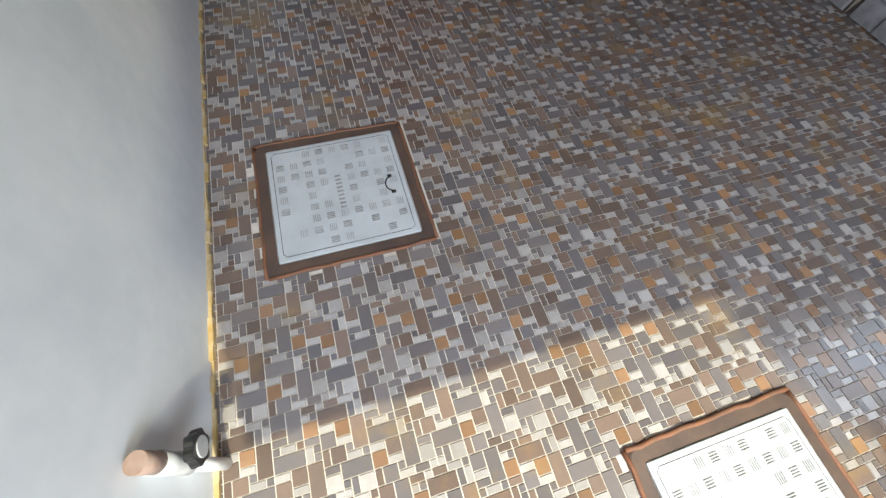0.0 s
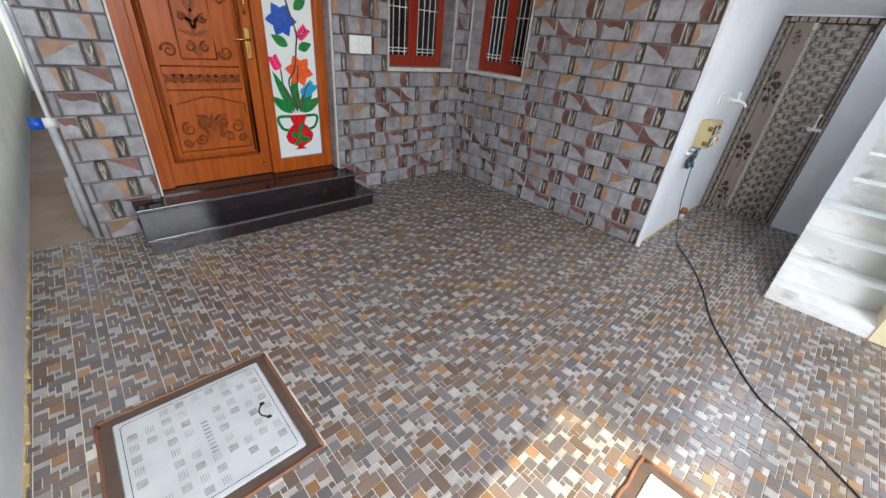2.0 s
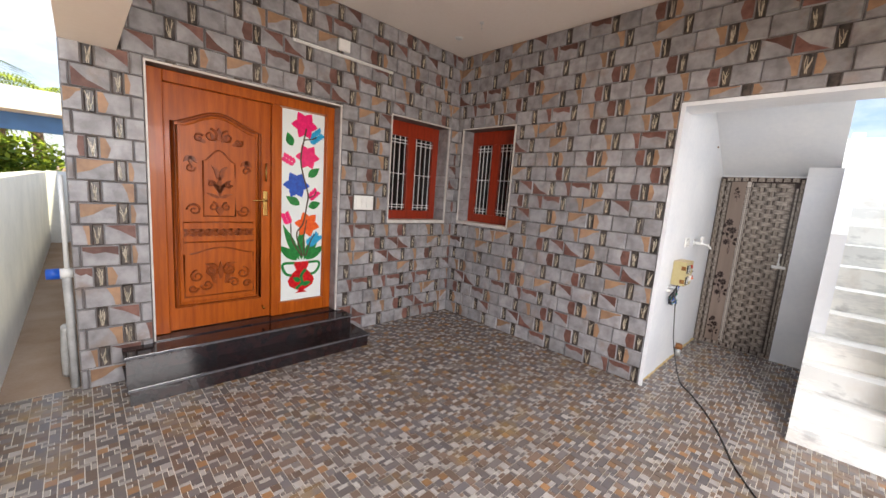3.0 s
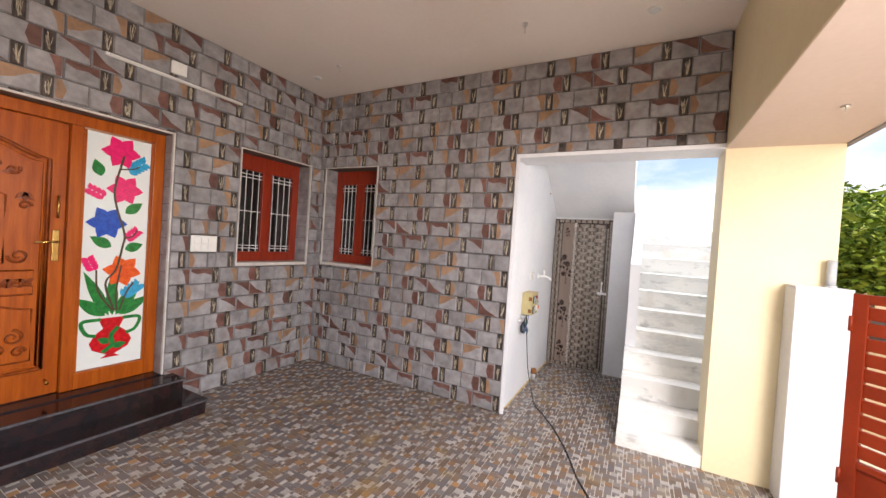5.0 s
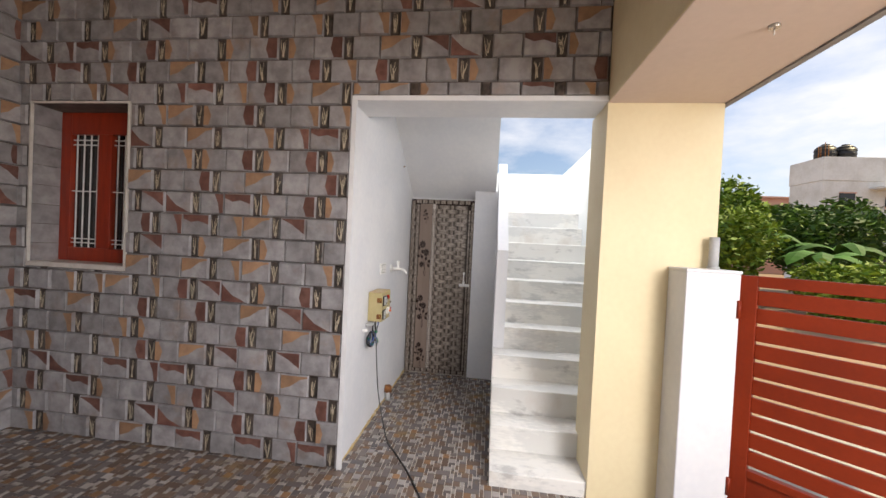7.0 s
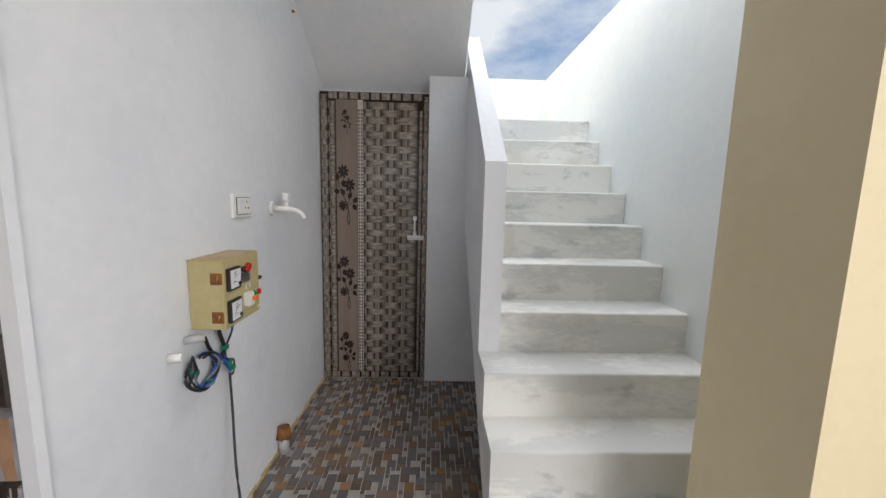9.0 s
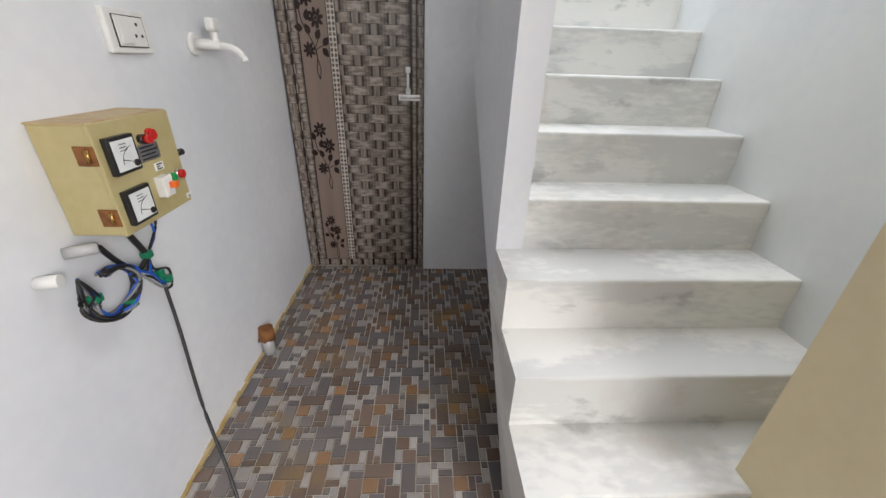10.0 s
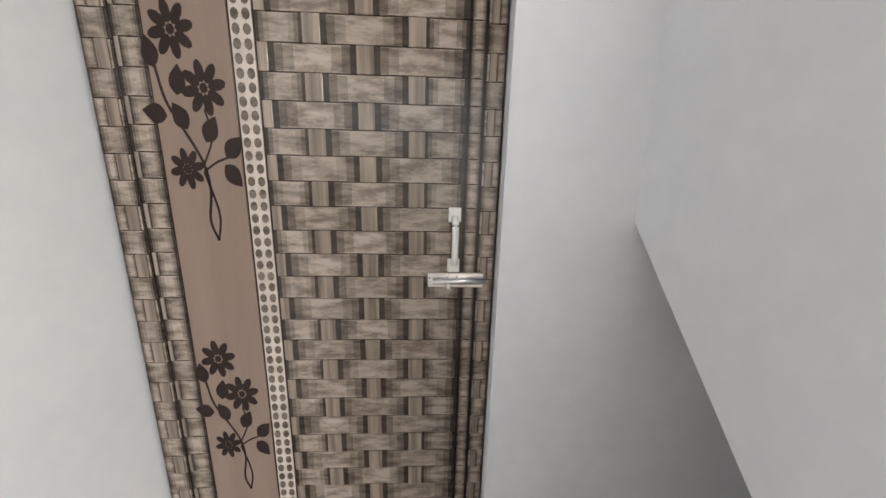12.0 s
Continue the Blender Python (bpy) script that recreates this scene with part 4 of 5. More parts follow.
# ---- passage ----
# toilet door with its printed weave
td = thing("toilet_door", "closed plastic door printed with woven wood bands and dark flowers", "door", (BACK, -2.785, 0))
TY0, TY1, TH = -3.136, -2.436, 1.93
put("door_board", box(B(), BACK, BACK + 0.035, TY0, TY1, 0.004, TH), DARKPRINT, td, "dark printed door board")
TX = BACK


def yz(name, y0, y1, z0, z1, lift, m, parent=td, bv=0.0):
    return put(name, box(B(), TX - lift, TX + 0.0005, min(y0, y1), max(y0, y1), z0, z1, bv), m, parent)


yz("flower_panel", -2.672, -2.538, 0.05, TH - 0.05, 0.003, FLOWERPANEL)
yz("bead_strip", -2.712, -2.676, 0.05, TH - 0.05, 0.003, BEAD)
bm = B()
z = 0.06
while z < TH - 0.11:
    for y in (-2.685, -2.703):
        prism(bm, [(y + 0.0065 * math.cos(radians(a)), z + 0.009 * math.sin(radians(a))) for a in range(0, 360, 45)], "x", TX - 0.0042, TX - 0.002)
    z += 0.0225
put("bead_dots", bm, WEAVE_MID, td, "two columns of small oval dots")
ROW = 0.0455
seg_mesh, blk_mesh = {}, {}


def piece(cache, key, build, material, name):
    if key not in cache:
        cache[key] = mesh_of(name, build(), material)
    ob = new(name, cache[key])
    ob.parent = td
    return ob


def weave(y_hi, y_lo, z0, z1, pitch, first, blk=0.036):
    """Rows of planks between y_hi (left) and y_lo (right), with upright bands at a pitch that shifts by half from row to row."""
    n = int((z1 - z0) / ROW)
    for r in range(n):
        z = z0 + r * ROW
        cuts = []
        y = y_hi - first - (pitch / 2 if r % 2 else 0) + pitch
        while y - blk / 2 > y_lo:
            cuts.append(y)
            y -= pitch
        edge = y_hi
        for c in cuts + [None]:
            a, b = edge, (c + blk / 2 if c is not None else y_lo)
            b = max(b, y_lo)
            if a - b > 0.006:
                L = round(a - b, 4)

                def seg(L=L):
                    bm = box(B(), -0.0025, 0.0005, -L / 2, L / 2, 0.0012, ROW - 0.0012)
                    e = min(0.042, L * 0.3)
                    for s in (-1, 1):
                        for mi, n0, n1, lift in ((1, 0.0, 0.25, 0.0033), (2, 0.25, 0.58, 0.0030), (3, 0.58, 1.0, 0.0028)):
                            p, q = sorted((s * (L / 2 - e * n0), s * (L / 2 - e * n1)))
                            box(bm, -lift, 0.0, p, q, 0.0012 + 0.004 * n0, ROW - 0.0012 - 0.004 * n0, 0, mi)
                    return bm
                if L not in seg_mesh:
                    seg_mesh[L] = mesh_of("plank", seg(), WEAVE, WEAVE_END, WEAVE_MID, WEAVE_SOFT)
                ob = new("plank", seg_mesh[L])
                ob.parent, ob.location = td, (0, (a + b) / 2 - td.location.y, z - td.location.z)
            if c is None:
                break
            lo, hi = max(c - blk / 2, y_lo), min(c + blk / 2, y_hi)
            if hi - lo > 0.004:
                W = round(hi - lo, 4)
                if W not in blk_mesh:
                    blk_mesh[W] = mesh_of("band", box(B(), -0.0045, 0.0005, -W / 2, W / 2, 0.0, ROW, 0.0014), BAND)
                ob = new("band", blk_mesh[W])
                ob.parent, ob.location = td, (0, (lo + hi) / 2 - td.location.y, z - td.location.z)
            edge = min(edge, lo)


weave(-2.716, -3.070, 0.05, TH - 0.04, 0.176, 0.090, 0.030)
weave(-2.490, -2.534, 0.05, TH - 0.04, 0.110, 0.05, 0.024)
weave(-2.438, -2.484, 0.0, TH, 0.09, 0.03, 0.020)
weave(-3.074, -3.098, 0.05, TH - 0.09, 0.07, 0.02, 0.014)
weave(-3.102, -3.135, 0.0, TH, 0.07, 0.012, 0.012)
for z0 in (0.004, TH - 0.045):
    for k in range(9):
        yz("band", -2.52 - k * 0.068, -2.545 - k * 0.068, z0, z0 + 0.042, 0.004, BAND)
        yz("plank", -2.492 - k * 0.068, -2.518 - k * 0.068, z0, z0 + 0.042, 0.0025, WEAVE)


def spray(zb, s):
    """A flower spray on the panel: stem foot at height zb, size s."""
    bm = B()
    cy = -2.605

    depth = [0.0036]

    def add(o):
        depth[0] += 0.00003
        bm.faces.new([bm.verts.new((TX - depth[0], cy - a * s * 0.82, zb + b * s)) for a, b in o])

    def line(p, w):
        o = ribbon(p, w)
        h = len(o) // 2
        for i in range(h - 1):
            q = [o[i], o[i + 1], o[-2 - i], o[-1 - i]]
            bm.faces.new([bm.verts.new((TX - 0.0034, cy - a * s * 0.82, zb + b * s)) for a, b in q])
    line([(0.03, 0), (0.0, 0.09), (0.02, 0.22), (0.0, 0.34), (-0.08, 0.48), (-0.14, 0.58), (-0.17, 0.72)], 0.014)
    line([(0.03, 0), (0.05, 0.12), (0.0, 0.30)], 0.012)
    line([(0.0, 0.32), (0.06, 0.44), (0.04, 0.55)], 0.010)
    line([(0.0, 0.30), (0.07, 0.34), (0.13, 0.36)], 0.010)
    for fy, fz, r in ((-0.07, 0.84, 0.105), (0.05, 0.63, 0.105), (-0.08, 0.31, 0.085)):
        for k in range(8):
            add(ellipse(fy + r * 0.62 * math.cos(k * math.pi / 4 + 0.2), fz + r * 0.62 * math.sin(k * math.pi / 4 + 0.2), r * 0.42, r * 0.22, k * math.pi / 4 + 0.2, 10))
        add(ellipse(fy, fz, 0.02, 0.02))
    for ly, lz, a in ((-0.17, 0.70, 100), (-0.08, 0.60, 80), (-0.14, 0.52, 170), (0.03, 0.42, 60), (0.12, 0.36, 45), (0.11, 0.33, -50), (-0.05, 0.47, 120)):
        add(leafshape(ly, lz, 0.12, 0.040, radians(a)))
    bmesh.ops.recalc_face_normals(bm, faces=bm.faces[:])
    put("flower_print", bm, DARKPRINT, td, "dark brown printed flower spray")


for zb, s in ((0.055, 0.30), (0.50, 0.39), (1.075, 0.42), (1.66, 0.17)):
    spray(zb, s)
bolt = put("bolt_plate", box(B(), TX - 0.007, TX, -3.115, -3.005, 0.985, 1.015, 0.002), CHROME, td, "steel sliding bolt")
put("bolt_bar", tube(B(), [(TX - 0.014, -3.118, 1.0), (TX - 0.014, -3.015, 1.0)], 0.006, 10), CHROME, bolt)
put("bolt_knob", tube(B(), [(TX - 0.012, -3.045, 0.998), (TX - 0.03, -3.045, 0.988)], 0.005, 8), CHROME, bolt)
bm = tube(B(), curve_pts([(TX, -3.055, 1.125), (TX - 0.025, -3.055, 1.115), (TX - 0.03, -3.055, 1.08), (TX - 0.025, -3.055, 1.045), (TX, -3.055, 1.035)], 6), 0.0065, 8)
for z in (1.03, 1.13):
    box(bm, TX - 0.005, TX, -3.067, -3.043, z - 0.014, z + 0.014, 0.002)
put("door_pull", bm, PLASTIC, td, "white plastic pull handle")

# pump control box
pb = thing("pump_control_box", "khaki steel pump control box with two dials, rusty hinges and buttons", "control box", (0.60, PASS_N, 0.83))
bx0, bx1, bd, bz0, bz1 = 0.475, 0.705, 0.10, 0.838, 1.055
PYF = PASS_N - bd
body = put("case", box(B(), bx0, bx1, PYF, PASS_N - 0.001, bz0, bz1, 0.003), OLIVE, pb)
put("case_top", box(B(), bx0 - 0.002, bx1 + 0.002, PYF - 0.002, PASS_N - 0.001, bz1, bz1 + 0.003), RUSTTOP, pb, "rust-stained top")
lid = put("front_door", box(B(), bx0 - 0.001, bx1 + 0.001, PYF - 0.008, PYF, bz0 - 0.001, bz1 + 0.001, 0.002), OLIVE, pb)
FY = PYF - 0.008
for z in (bz0 + 0.04, bz1 - 0.055):
    put("hinge", box(B(), bx0 - 0.004, bx0 - 0.0005, PYF - 0.006, PYF + 0.03, z - 0.018, z + 0.018, 0.001), RUST, pb, "rusty hinge")
    put("hinge_pin", tube(B(), [(bx0 - 0.005, PYF + 0.006, z - 0.012), (bx0 - 0.005, PYF + 0.006, z + 0.012)], 0.004, 8), BRASS, pb)
for z in (bz1 - 0.062, bz0 + 0.052):
    x = bx0 + 0.05
    d = put("dial", box(B(), x - 0.036, x + 0.036, FY - 0.012, FY, z - 0.036, z + 0.036, 0.002), BLACK, lid, "square black-framed dial")
    put("dial_face", box(B(), x - 0.029, x + 0.029, FY - 0.0135, FY - 0.0121, z - 0.029, z + 0.029), DIAL, d)
    bm = tube(B(), [(x + 0.02 + 0.034 * math.cos(radians(a)), FY - 0.0138, z - 0.02 + 0.034 * math.sin(radians(a))) for a in range(95, 176, 10)], 0.0007, 4)
    tube(bm, [(x + 0.018, FY - 0.0138, z - 0.018), (x - 0.012, FY - 0.0138, z - 0.008)], 0.0008, 4)
    for k in range(3):
        box(bm, x - 0.012, x + 0.006, FY - 0.0141, FY - 0.0136, z + 0.008 + k * 0.006, z + 0.0095 + k * 0.006)
    put("needle", bm, BLACK, d)
    put("pivot_cap", tube(B(), [(x + 0.02, FY - 0.0136, z - 0.02), (x + 0.02, FY - 0.016, z - 0.02)], 0.007, 10), BLACK, d)


def button(x, z, r, out, m, base, nm, lb):
    b = put(nm, tube(B(), [(x, FY, z), (x, FY - out * 0.5, z)], r * 1.15, 14), base, lid, lb)
    put("button_cap", tube(B(), [(x, FY - out * 0.5, z), (x, FY - out, z)], r, 14), m, b)


button(bx0 + 0.118, bz1 - 0.045, 0.009, 0.022, REDLAMP, BLACK, "selector_knob", "black knob with a red pointer")
button(bx0 + 0.148, bz1 - 0.040, 0.011, 0.012, REDLAMP, REDLAMP, "indicator_lamp", "red indicator lamp")
button(bx0 + 0.172, bz0 + 0.075, 0.010, 0.014, GREENLAMP, CHROME, "push_button", "green push button")
button(bx0 + 0.203, bz0 + 0.075, 0.010, 0.016, REDLAMP, CHROME, "push_button", "red push button")
mcb = put("breaker", box(B(), bx0 + 0.118, bx0 + 0.152, FY - 0.02, FY, bz0 + 0.042, bz0 + 0.088, 0.002), PLASTIC, lid, "white breaker with an orange lever")
put("breaker_lever", box(B(), bx0 + 0.134, bx0 + 0.150, FY - 0.034, FY - 0.02, bz0 + 0.060, bz0 + 0.074, 0.002), ORANGE, mcb)
for nm, x0, x1, z0, z1, k in (("rating_label", 0.10, 0.165, 0.125, 0.16, 4), ("small_label", 0.135, 0.165, 0.098, 0.115, 3), ("corner_label", 0.215, 0.236, 0.008, 0.02, 2)):
    lb = put(nm, box(B(), bx0 + x0, bx0 + x1, FY - 0.001, FY, bz0 + z0, bz0 + z1), CHROME if k == 4 else PLASTIC, lid, "printed label")
    bm = B()
    for i in range(k):
        zz = bz0 + z0 + (z1 - z0) * (i + 0.6) / (k + 0.3)
        box(bm, bx0 + x0 + 0.006, bx0 + x1 - 0.006 - 0.008 * (i % 2), FY - 0.0016, FY - 0.0011, zz - 0.0014, zz + 0.0014)
    put("print_bars", bm, BLACK, lb)
put("latch_knob", tube(B(), [(bx1, PYF + 0.0, bz1 - 0.10), (bx1 + 0.022, PYF - 0.004, bz1 - 0.10)], 0.008, 10), BLACK, pb, "black latch knob")

# socket and tap on the passage wall
so = thing("socket_board", "white plastic switch and socket plate on the passage wall", "socket", (0.81, PASS_N, 1.17))
put("plate", box(B(), 0.735, 0.875, PASS_N - 0.014, PASS_N, 1.17, 1.262, 0.004), PLASTIC, so)
ins = put("insert", box(B(), 0.757, 0.853, PASS_N - 0.018, PASS_N - 0.0141, 1.185, 1.247, 0.002), PLASTIC, so)
put("rim_gap", box(box(box(box(B(), 0.755, 0.757, PASS_N - 0.0165, PASS_N - 0.0141, 1.183, 1.249), 0.853, 0.855, PASS_N - 0.0165, PASS_N - 0.0141, 1.183, 1.249), 0.757, 0.853, PASS_N - 0.0165, PASS_N - 0.0141, 1.183, 1.185), 0.757, 0.853, PASS_N - 0.0165, PASS_N - 0.0141, 1.247, 1.249), BLACK, so)
put("rocker", box(B(), 0.764, 0.800, PASS_N - 0.022, PASS_N - 0.018, 1.190, 1.242, 0.002), PLASTIC, ins)
bm = B()
for x, z in ((0.826, 1.232), (0.816, 1.208), (0.838, 1.208)):
    tube(bm, [(x, PASS_N - 0.0178, z), (x, PASS_N - 0.0186, z)], 0.004, 8)
put("socket_holes", bm, BLACK, ins)
tp = thing("wall_tap", "white plastic tap on the passage wall", "tap", (1.09, PASS_N, 1.19))
put("flange", tube(B(), [(1.09, PASS_N, 1.20), (1.09, PASS_N - 0.012, 1.20)], 0.034, 18, 0.85), PLASTIC, tp)
put("barrel", tube(B(), [(1.09, PASS_N - 0.012, 1.20), (1.09, PASS_N - 0.04, 1.20), (1.09, PASS_N - 0.085, 1.198)], 0.015, 12), PLASTIC, tp)
put("spout", tube(B(), curve_pts([(1.09, PASS_N - 0.08, 1.198), (1.09, PASS_N - 0.115, 1.192), (1.09, PASS_N - 0.14, 1.175), (1.09, PASS_N - 0.15, 1.155)], 5), 0.011, 12), PLASTIC, tp)
put("neck", tube(B(), [(1.09, PASS_N - 0.07, 1.20), (1.09, PASS_N - 0.07, 1.235)], 0.010, 10), PLASTIC, tp)
put("tap_handle", box(B(), 1.066, 1.114, PASS_N - 0.083, PASS_N - 0.057, 1.235, 1.272, 0.008), PLASTIC, tp)

# conduits and wires below the control box
cd = thing("wall_conduit", "two short pale conduit stubs sticking out of the wall", "conduit", (0.38, PASS_N, 0.80))
put("stub", tube(B(), [(0.37, PASS_N, 0.79), (0.38, PASS_N - 0.035, 0.79)], 0.013, 12), PLASTIC, cd)
put("stub", tube(B(), [(0.44, PASS_N, 0.815), (0.47, PASS_N - 0.045, 0.815)], 0.012, 12), PVC, cd)
wr = thing("wire_bundle", "loose loops of black, blue and grey wires with green tape", "wires", (0.47, PASS_N - 0.06, 0.62))
W = PASS_N - 0.035
loops = []
for k in range(9):
    r1 = random.uniform(0.052, 0.068)
    cx, cz = 0.475 + random.uniform(-.006, .006), 0.705 + random.uniform(-.006, .006)
    pts = [(0.385, PASS_N - 0.06, 0.79)] + [(cx + r1 * math.cos(radians(a)) * 1.1, W - 0.012 * math.sin(radians(a * 2 + k * 40)), cz + r1 * 0.85 * math.sin(radians(a))) for a in range(150, 470, 24)]
    put("wire", tube(B(), curve_pts(pts, 4), 0.0032, 6), (BLACK, BLUE, GREYWIRE, BLACK)[k % 4], wr, ("black wire", "blue wire", "grey wire", "black wire")[k % 4])
for k, (a, b, c) in enumerate((((0.53, W, 0.73), (0.575, W - .01, 0.69), (0.61, W, 0.64)), ((0.53, W, 0.71), (0.58, W, 0.68), (0.61, W, 0.64)), ((0.53, W, 0.74), (0.57, W - .02, 0.66), (0.61, W - .01, 0.635)))):
    put("wire", tube(B(), curve_pts([a, b, c], 6), 0.0032, 6), (BLUE, BLACK, GREYWIRE)[k], wr)
ca = thing("supply_cable", "black cable from the control box trailing across the tiled floor", "cable", (0.6, W, 0.4))
put("drop", tube(B(), curve_pts([(0.545, PASS_N - 0.05, 0.838), (0.565, W, 0.80), (0.59, W, 0.735), (0.57, W, 0.70)], 6), 0.007, 8), BLACK, ca)
put("link", tube(B(), curve_pts([(0.47, PASS_N - 0.045, 0.815), (0.51, W, 0.76), (0.55, W, 0.715), (0.59, W, 0.725)], 6), 0.006, 8), BLACK, ca)
put("loop", tube(B(), curve_pts([(0.57, PASS_N - 0.05, 0.838), (0.64, W, 0.825), (0.655, W, 0.79), (0.60, W, 0.735)], 6), 0.0035, 6), BLACK, ca)
put("loop", tube(B(), curve_pts([(0.565, PASS_N - 0.05, 0.838), (0.63, W, 0.82), (0.64, W, 0.77), (0.60, W, 0.735)], 6), 0.003, 6), BLUE, ca)
put("lead", tube(B(), curve_pts([(0.595, W, 0.73), (0.60, W, 0.69), (0.645, W, 0.665), (0.64, W, 0.62), (0.615, W, 0.62)], 6), 0.0035, 6), BLACK, ca)
put("lead", tube(B(), curve_pts([(0.595, W, 0.73), (0.59, W, 0.68), (0.62, W, 0.635)], 6), 0.0035, 6), BLUE, ca)
for x, z in ((0.592, 0.735), (0.607, 0.672), (0.628, 0.645), (0.50, 0.655), (0.425, 0.72)):
    put("tape", box(B(), x - 0.010, x + 0.010, W - 0.012, W + 0.010, z - 0.009, z + 0.009, 0.003), GREENTAPE, ca, "green insulating tape")
run = [(0.615, W, 0.635), (0.585, W - 0.02, 0.50), (0.52, W - 0.06, 0.30), (0.43, -2.60, 0.10), (0.34, -2.665, 0.012), (0.2, -2.77, 0.006), (0.0, -2.90, 0.006), (-0.31, -3.06, 0.006), (-0.65, -3.20, 0.006), (-0.94, -3.375, 0.006), (-1.19, -3.56, 0.006), (-1.30, -3.73, 0.006), (-1.60, -4.11, 0.006), (-1.9, -4.5, 0.006), (-2.3, -5.0, -0.02)]
put("cable", tube(B(), curve_pts(run, 7), 0.0045, 8), BLACK, ca)

# capped drain stub at the wall foot
dr = thing("drain_stub", "short grey pipe with a brown taped cap at the wall foot", "pipe", (1.06, -2.47, 0))
put("pipe", tube(B(), [(1.06, -2.465, -0.003), (1.065, -2.46, 0.085)], 0.024, 14), PVC, dr)
bm = tube(B(), [(1.065, -2.46, 0.07), (1.07, -2.46, 0.10), (1.075, -2.458, 0.125)], 0.034, 12, 0.9)
for v in bm.verts:
    v.co += Vector((random.uniform(-1, 1), random.uniform(-1, 1), random.uniform(-1, 1))) * 0.005
put("cap", bm, RUST, dr, "crumpled brown tape cap")
for x, z in ((1.42, 2.20),):
    nl = thing("wall_plug", "tiny brown plug in the passage wall", "plug", (x, PASS_N, z))
    put("plug", tube(B(), [(x, PASS_N, z), (x, PASS_N - 0.008, z)], 0.008, 8), RUST, nl)
    put("pin", tube(B(), [(x, PASS_N - 0.008, z), (x, PASS_N - 0.014, z)], 0.003, 6), RUST, nl)

# ---- outside ----
def tree(x, y, trunk_h, centre, radii, leaves, size, materials, label, name="tree", seed=1, category="tree"):
    rnd = random.Random(seed)
    t = thing(name, label, category, (x, y, -0.12))
    c, r = Vector(centre), Vector(radii)
    bm = tube(B(), [(x, y, -0.12), (x + 0.05, y, trunk_h * 0.5), (c.x, c.y, c.z - r.z * 0.2)], 0.05 + 0.02 * r.x, 8, 0.45)
    put("trunk", bm, BARK, t)
    bm = B()
    lobes = []
    for i in range(9):
        d = Vector((rnd.gauss(0, 1), rnd.gauss(0, 1), rnd.gauss(0, 0.8))).normalized()
        lobes.append((c + Vector((d.x * r.x, d.y * r.y, d.z * r.z)) * 0.55, rnd.uniform(0.42, 0.62)))
        tube(bm, [c - Vector((0, 0, r.z * 0.6)), c + Vector((d.x * r.x, d.y * r.y, d.z * r.z)) * 0.3, lobes[-1][0]], 0.03, 5, 0.4)
    put("limbs", bm, BARK, t)
    verts, faces, mi = [], [], []
    for i in range(leaves):
        lc, lr = rnd.choice(lobes)
        d = Vector((rnd.gauss(0, 1), rnd.gauss(0, 1), rnd.gauss(0, 1))).normalized() * rnd.uniform(0.55, 1.0) ** 0.5 * rnd.uniform(0.75, 1.12)
        p = lc + Vector((d.x * r.x, d.y * r.y, d.z * r.z)) * lr
        u = Vector((rnd.gauss(0, 1), rnd.gauss(0, 1), rnd.gauss(0, 0.5))).normalized()
        v = u.cross(Vector((rnd.gauss(0, 1), rnd.gauss(0, 1), rnd.gauss(0, 1)))).normalized()
        s = size * rnd.uniform(0.6, 1.3)
        k = len(verts)
        verts += [p - u * s, p + v * s * 0.42, p + u * s, p - v * s * 0.42]
        faces.append((k, k + 1, k + 2, k + 3))
        # second green on lobe tops, third lower down: shade put into the leaf colour
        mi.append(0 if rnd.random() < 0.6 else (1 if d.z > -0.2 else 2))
    me = bpy.data.meshes.new("crown")
    me.from_pydata([tuple(v - t.location) for v in verts], [], faces)
    for m in materials:
        me.materials.append(m)
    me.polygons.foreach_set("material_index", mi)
    ob = new("crown", me)
    ob.parent = t
    return t


# unseen tree, added to keep sun off the right floor and passage
tree(1.15, -9.2, 5.4, (1.15, -9.2, 8.6), (2.2, 1.9, 3.0), 42000, 0.20, (LEAF_A, LEAF_B, LEAF_C), "tall leafy tree, unseen, added to shade the gate", seed=3)
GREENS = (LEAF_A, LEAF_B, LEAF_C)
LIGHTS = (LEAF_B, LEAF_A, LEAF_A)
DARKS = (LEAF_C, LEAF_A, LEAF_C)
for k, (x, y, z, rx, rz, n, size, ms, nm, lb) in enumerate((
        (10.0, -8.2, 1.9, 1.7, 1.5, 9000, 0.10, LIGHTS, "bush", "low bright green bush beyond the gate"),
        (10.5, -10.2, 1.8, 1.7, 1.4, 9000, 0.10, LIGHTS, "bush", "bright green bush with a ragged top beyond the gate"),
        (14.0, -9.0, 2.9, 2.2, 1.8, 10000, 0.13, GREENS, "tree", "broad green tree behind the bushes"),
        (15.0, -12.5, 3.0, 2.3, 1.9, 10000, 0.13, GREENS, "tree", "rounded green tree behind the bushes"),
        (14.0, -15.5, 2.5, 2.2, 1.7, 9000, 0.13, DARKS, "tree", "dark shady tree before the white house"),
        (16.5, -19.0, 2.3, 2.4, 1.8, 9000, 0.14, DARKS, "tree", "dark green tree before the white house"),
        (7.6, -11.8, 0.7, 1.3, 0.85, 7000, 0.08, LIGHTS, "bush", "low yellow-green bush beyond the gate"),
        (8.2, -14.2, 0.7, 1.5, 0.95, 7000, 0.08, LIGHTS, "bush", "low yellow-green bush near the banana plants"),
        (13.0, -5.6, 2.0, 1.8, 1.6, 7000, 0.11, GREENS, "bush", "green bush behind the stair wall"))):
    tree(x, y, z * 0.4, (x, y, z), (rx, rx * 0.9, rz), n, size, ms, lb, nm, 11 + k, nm)


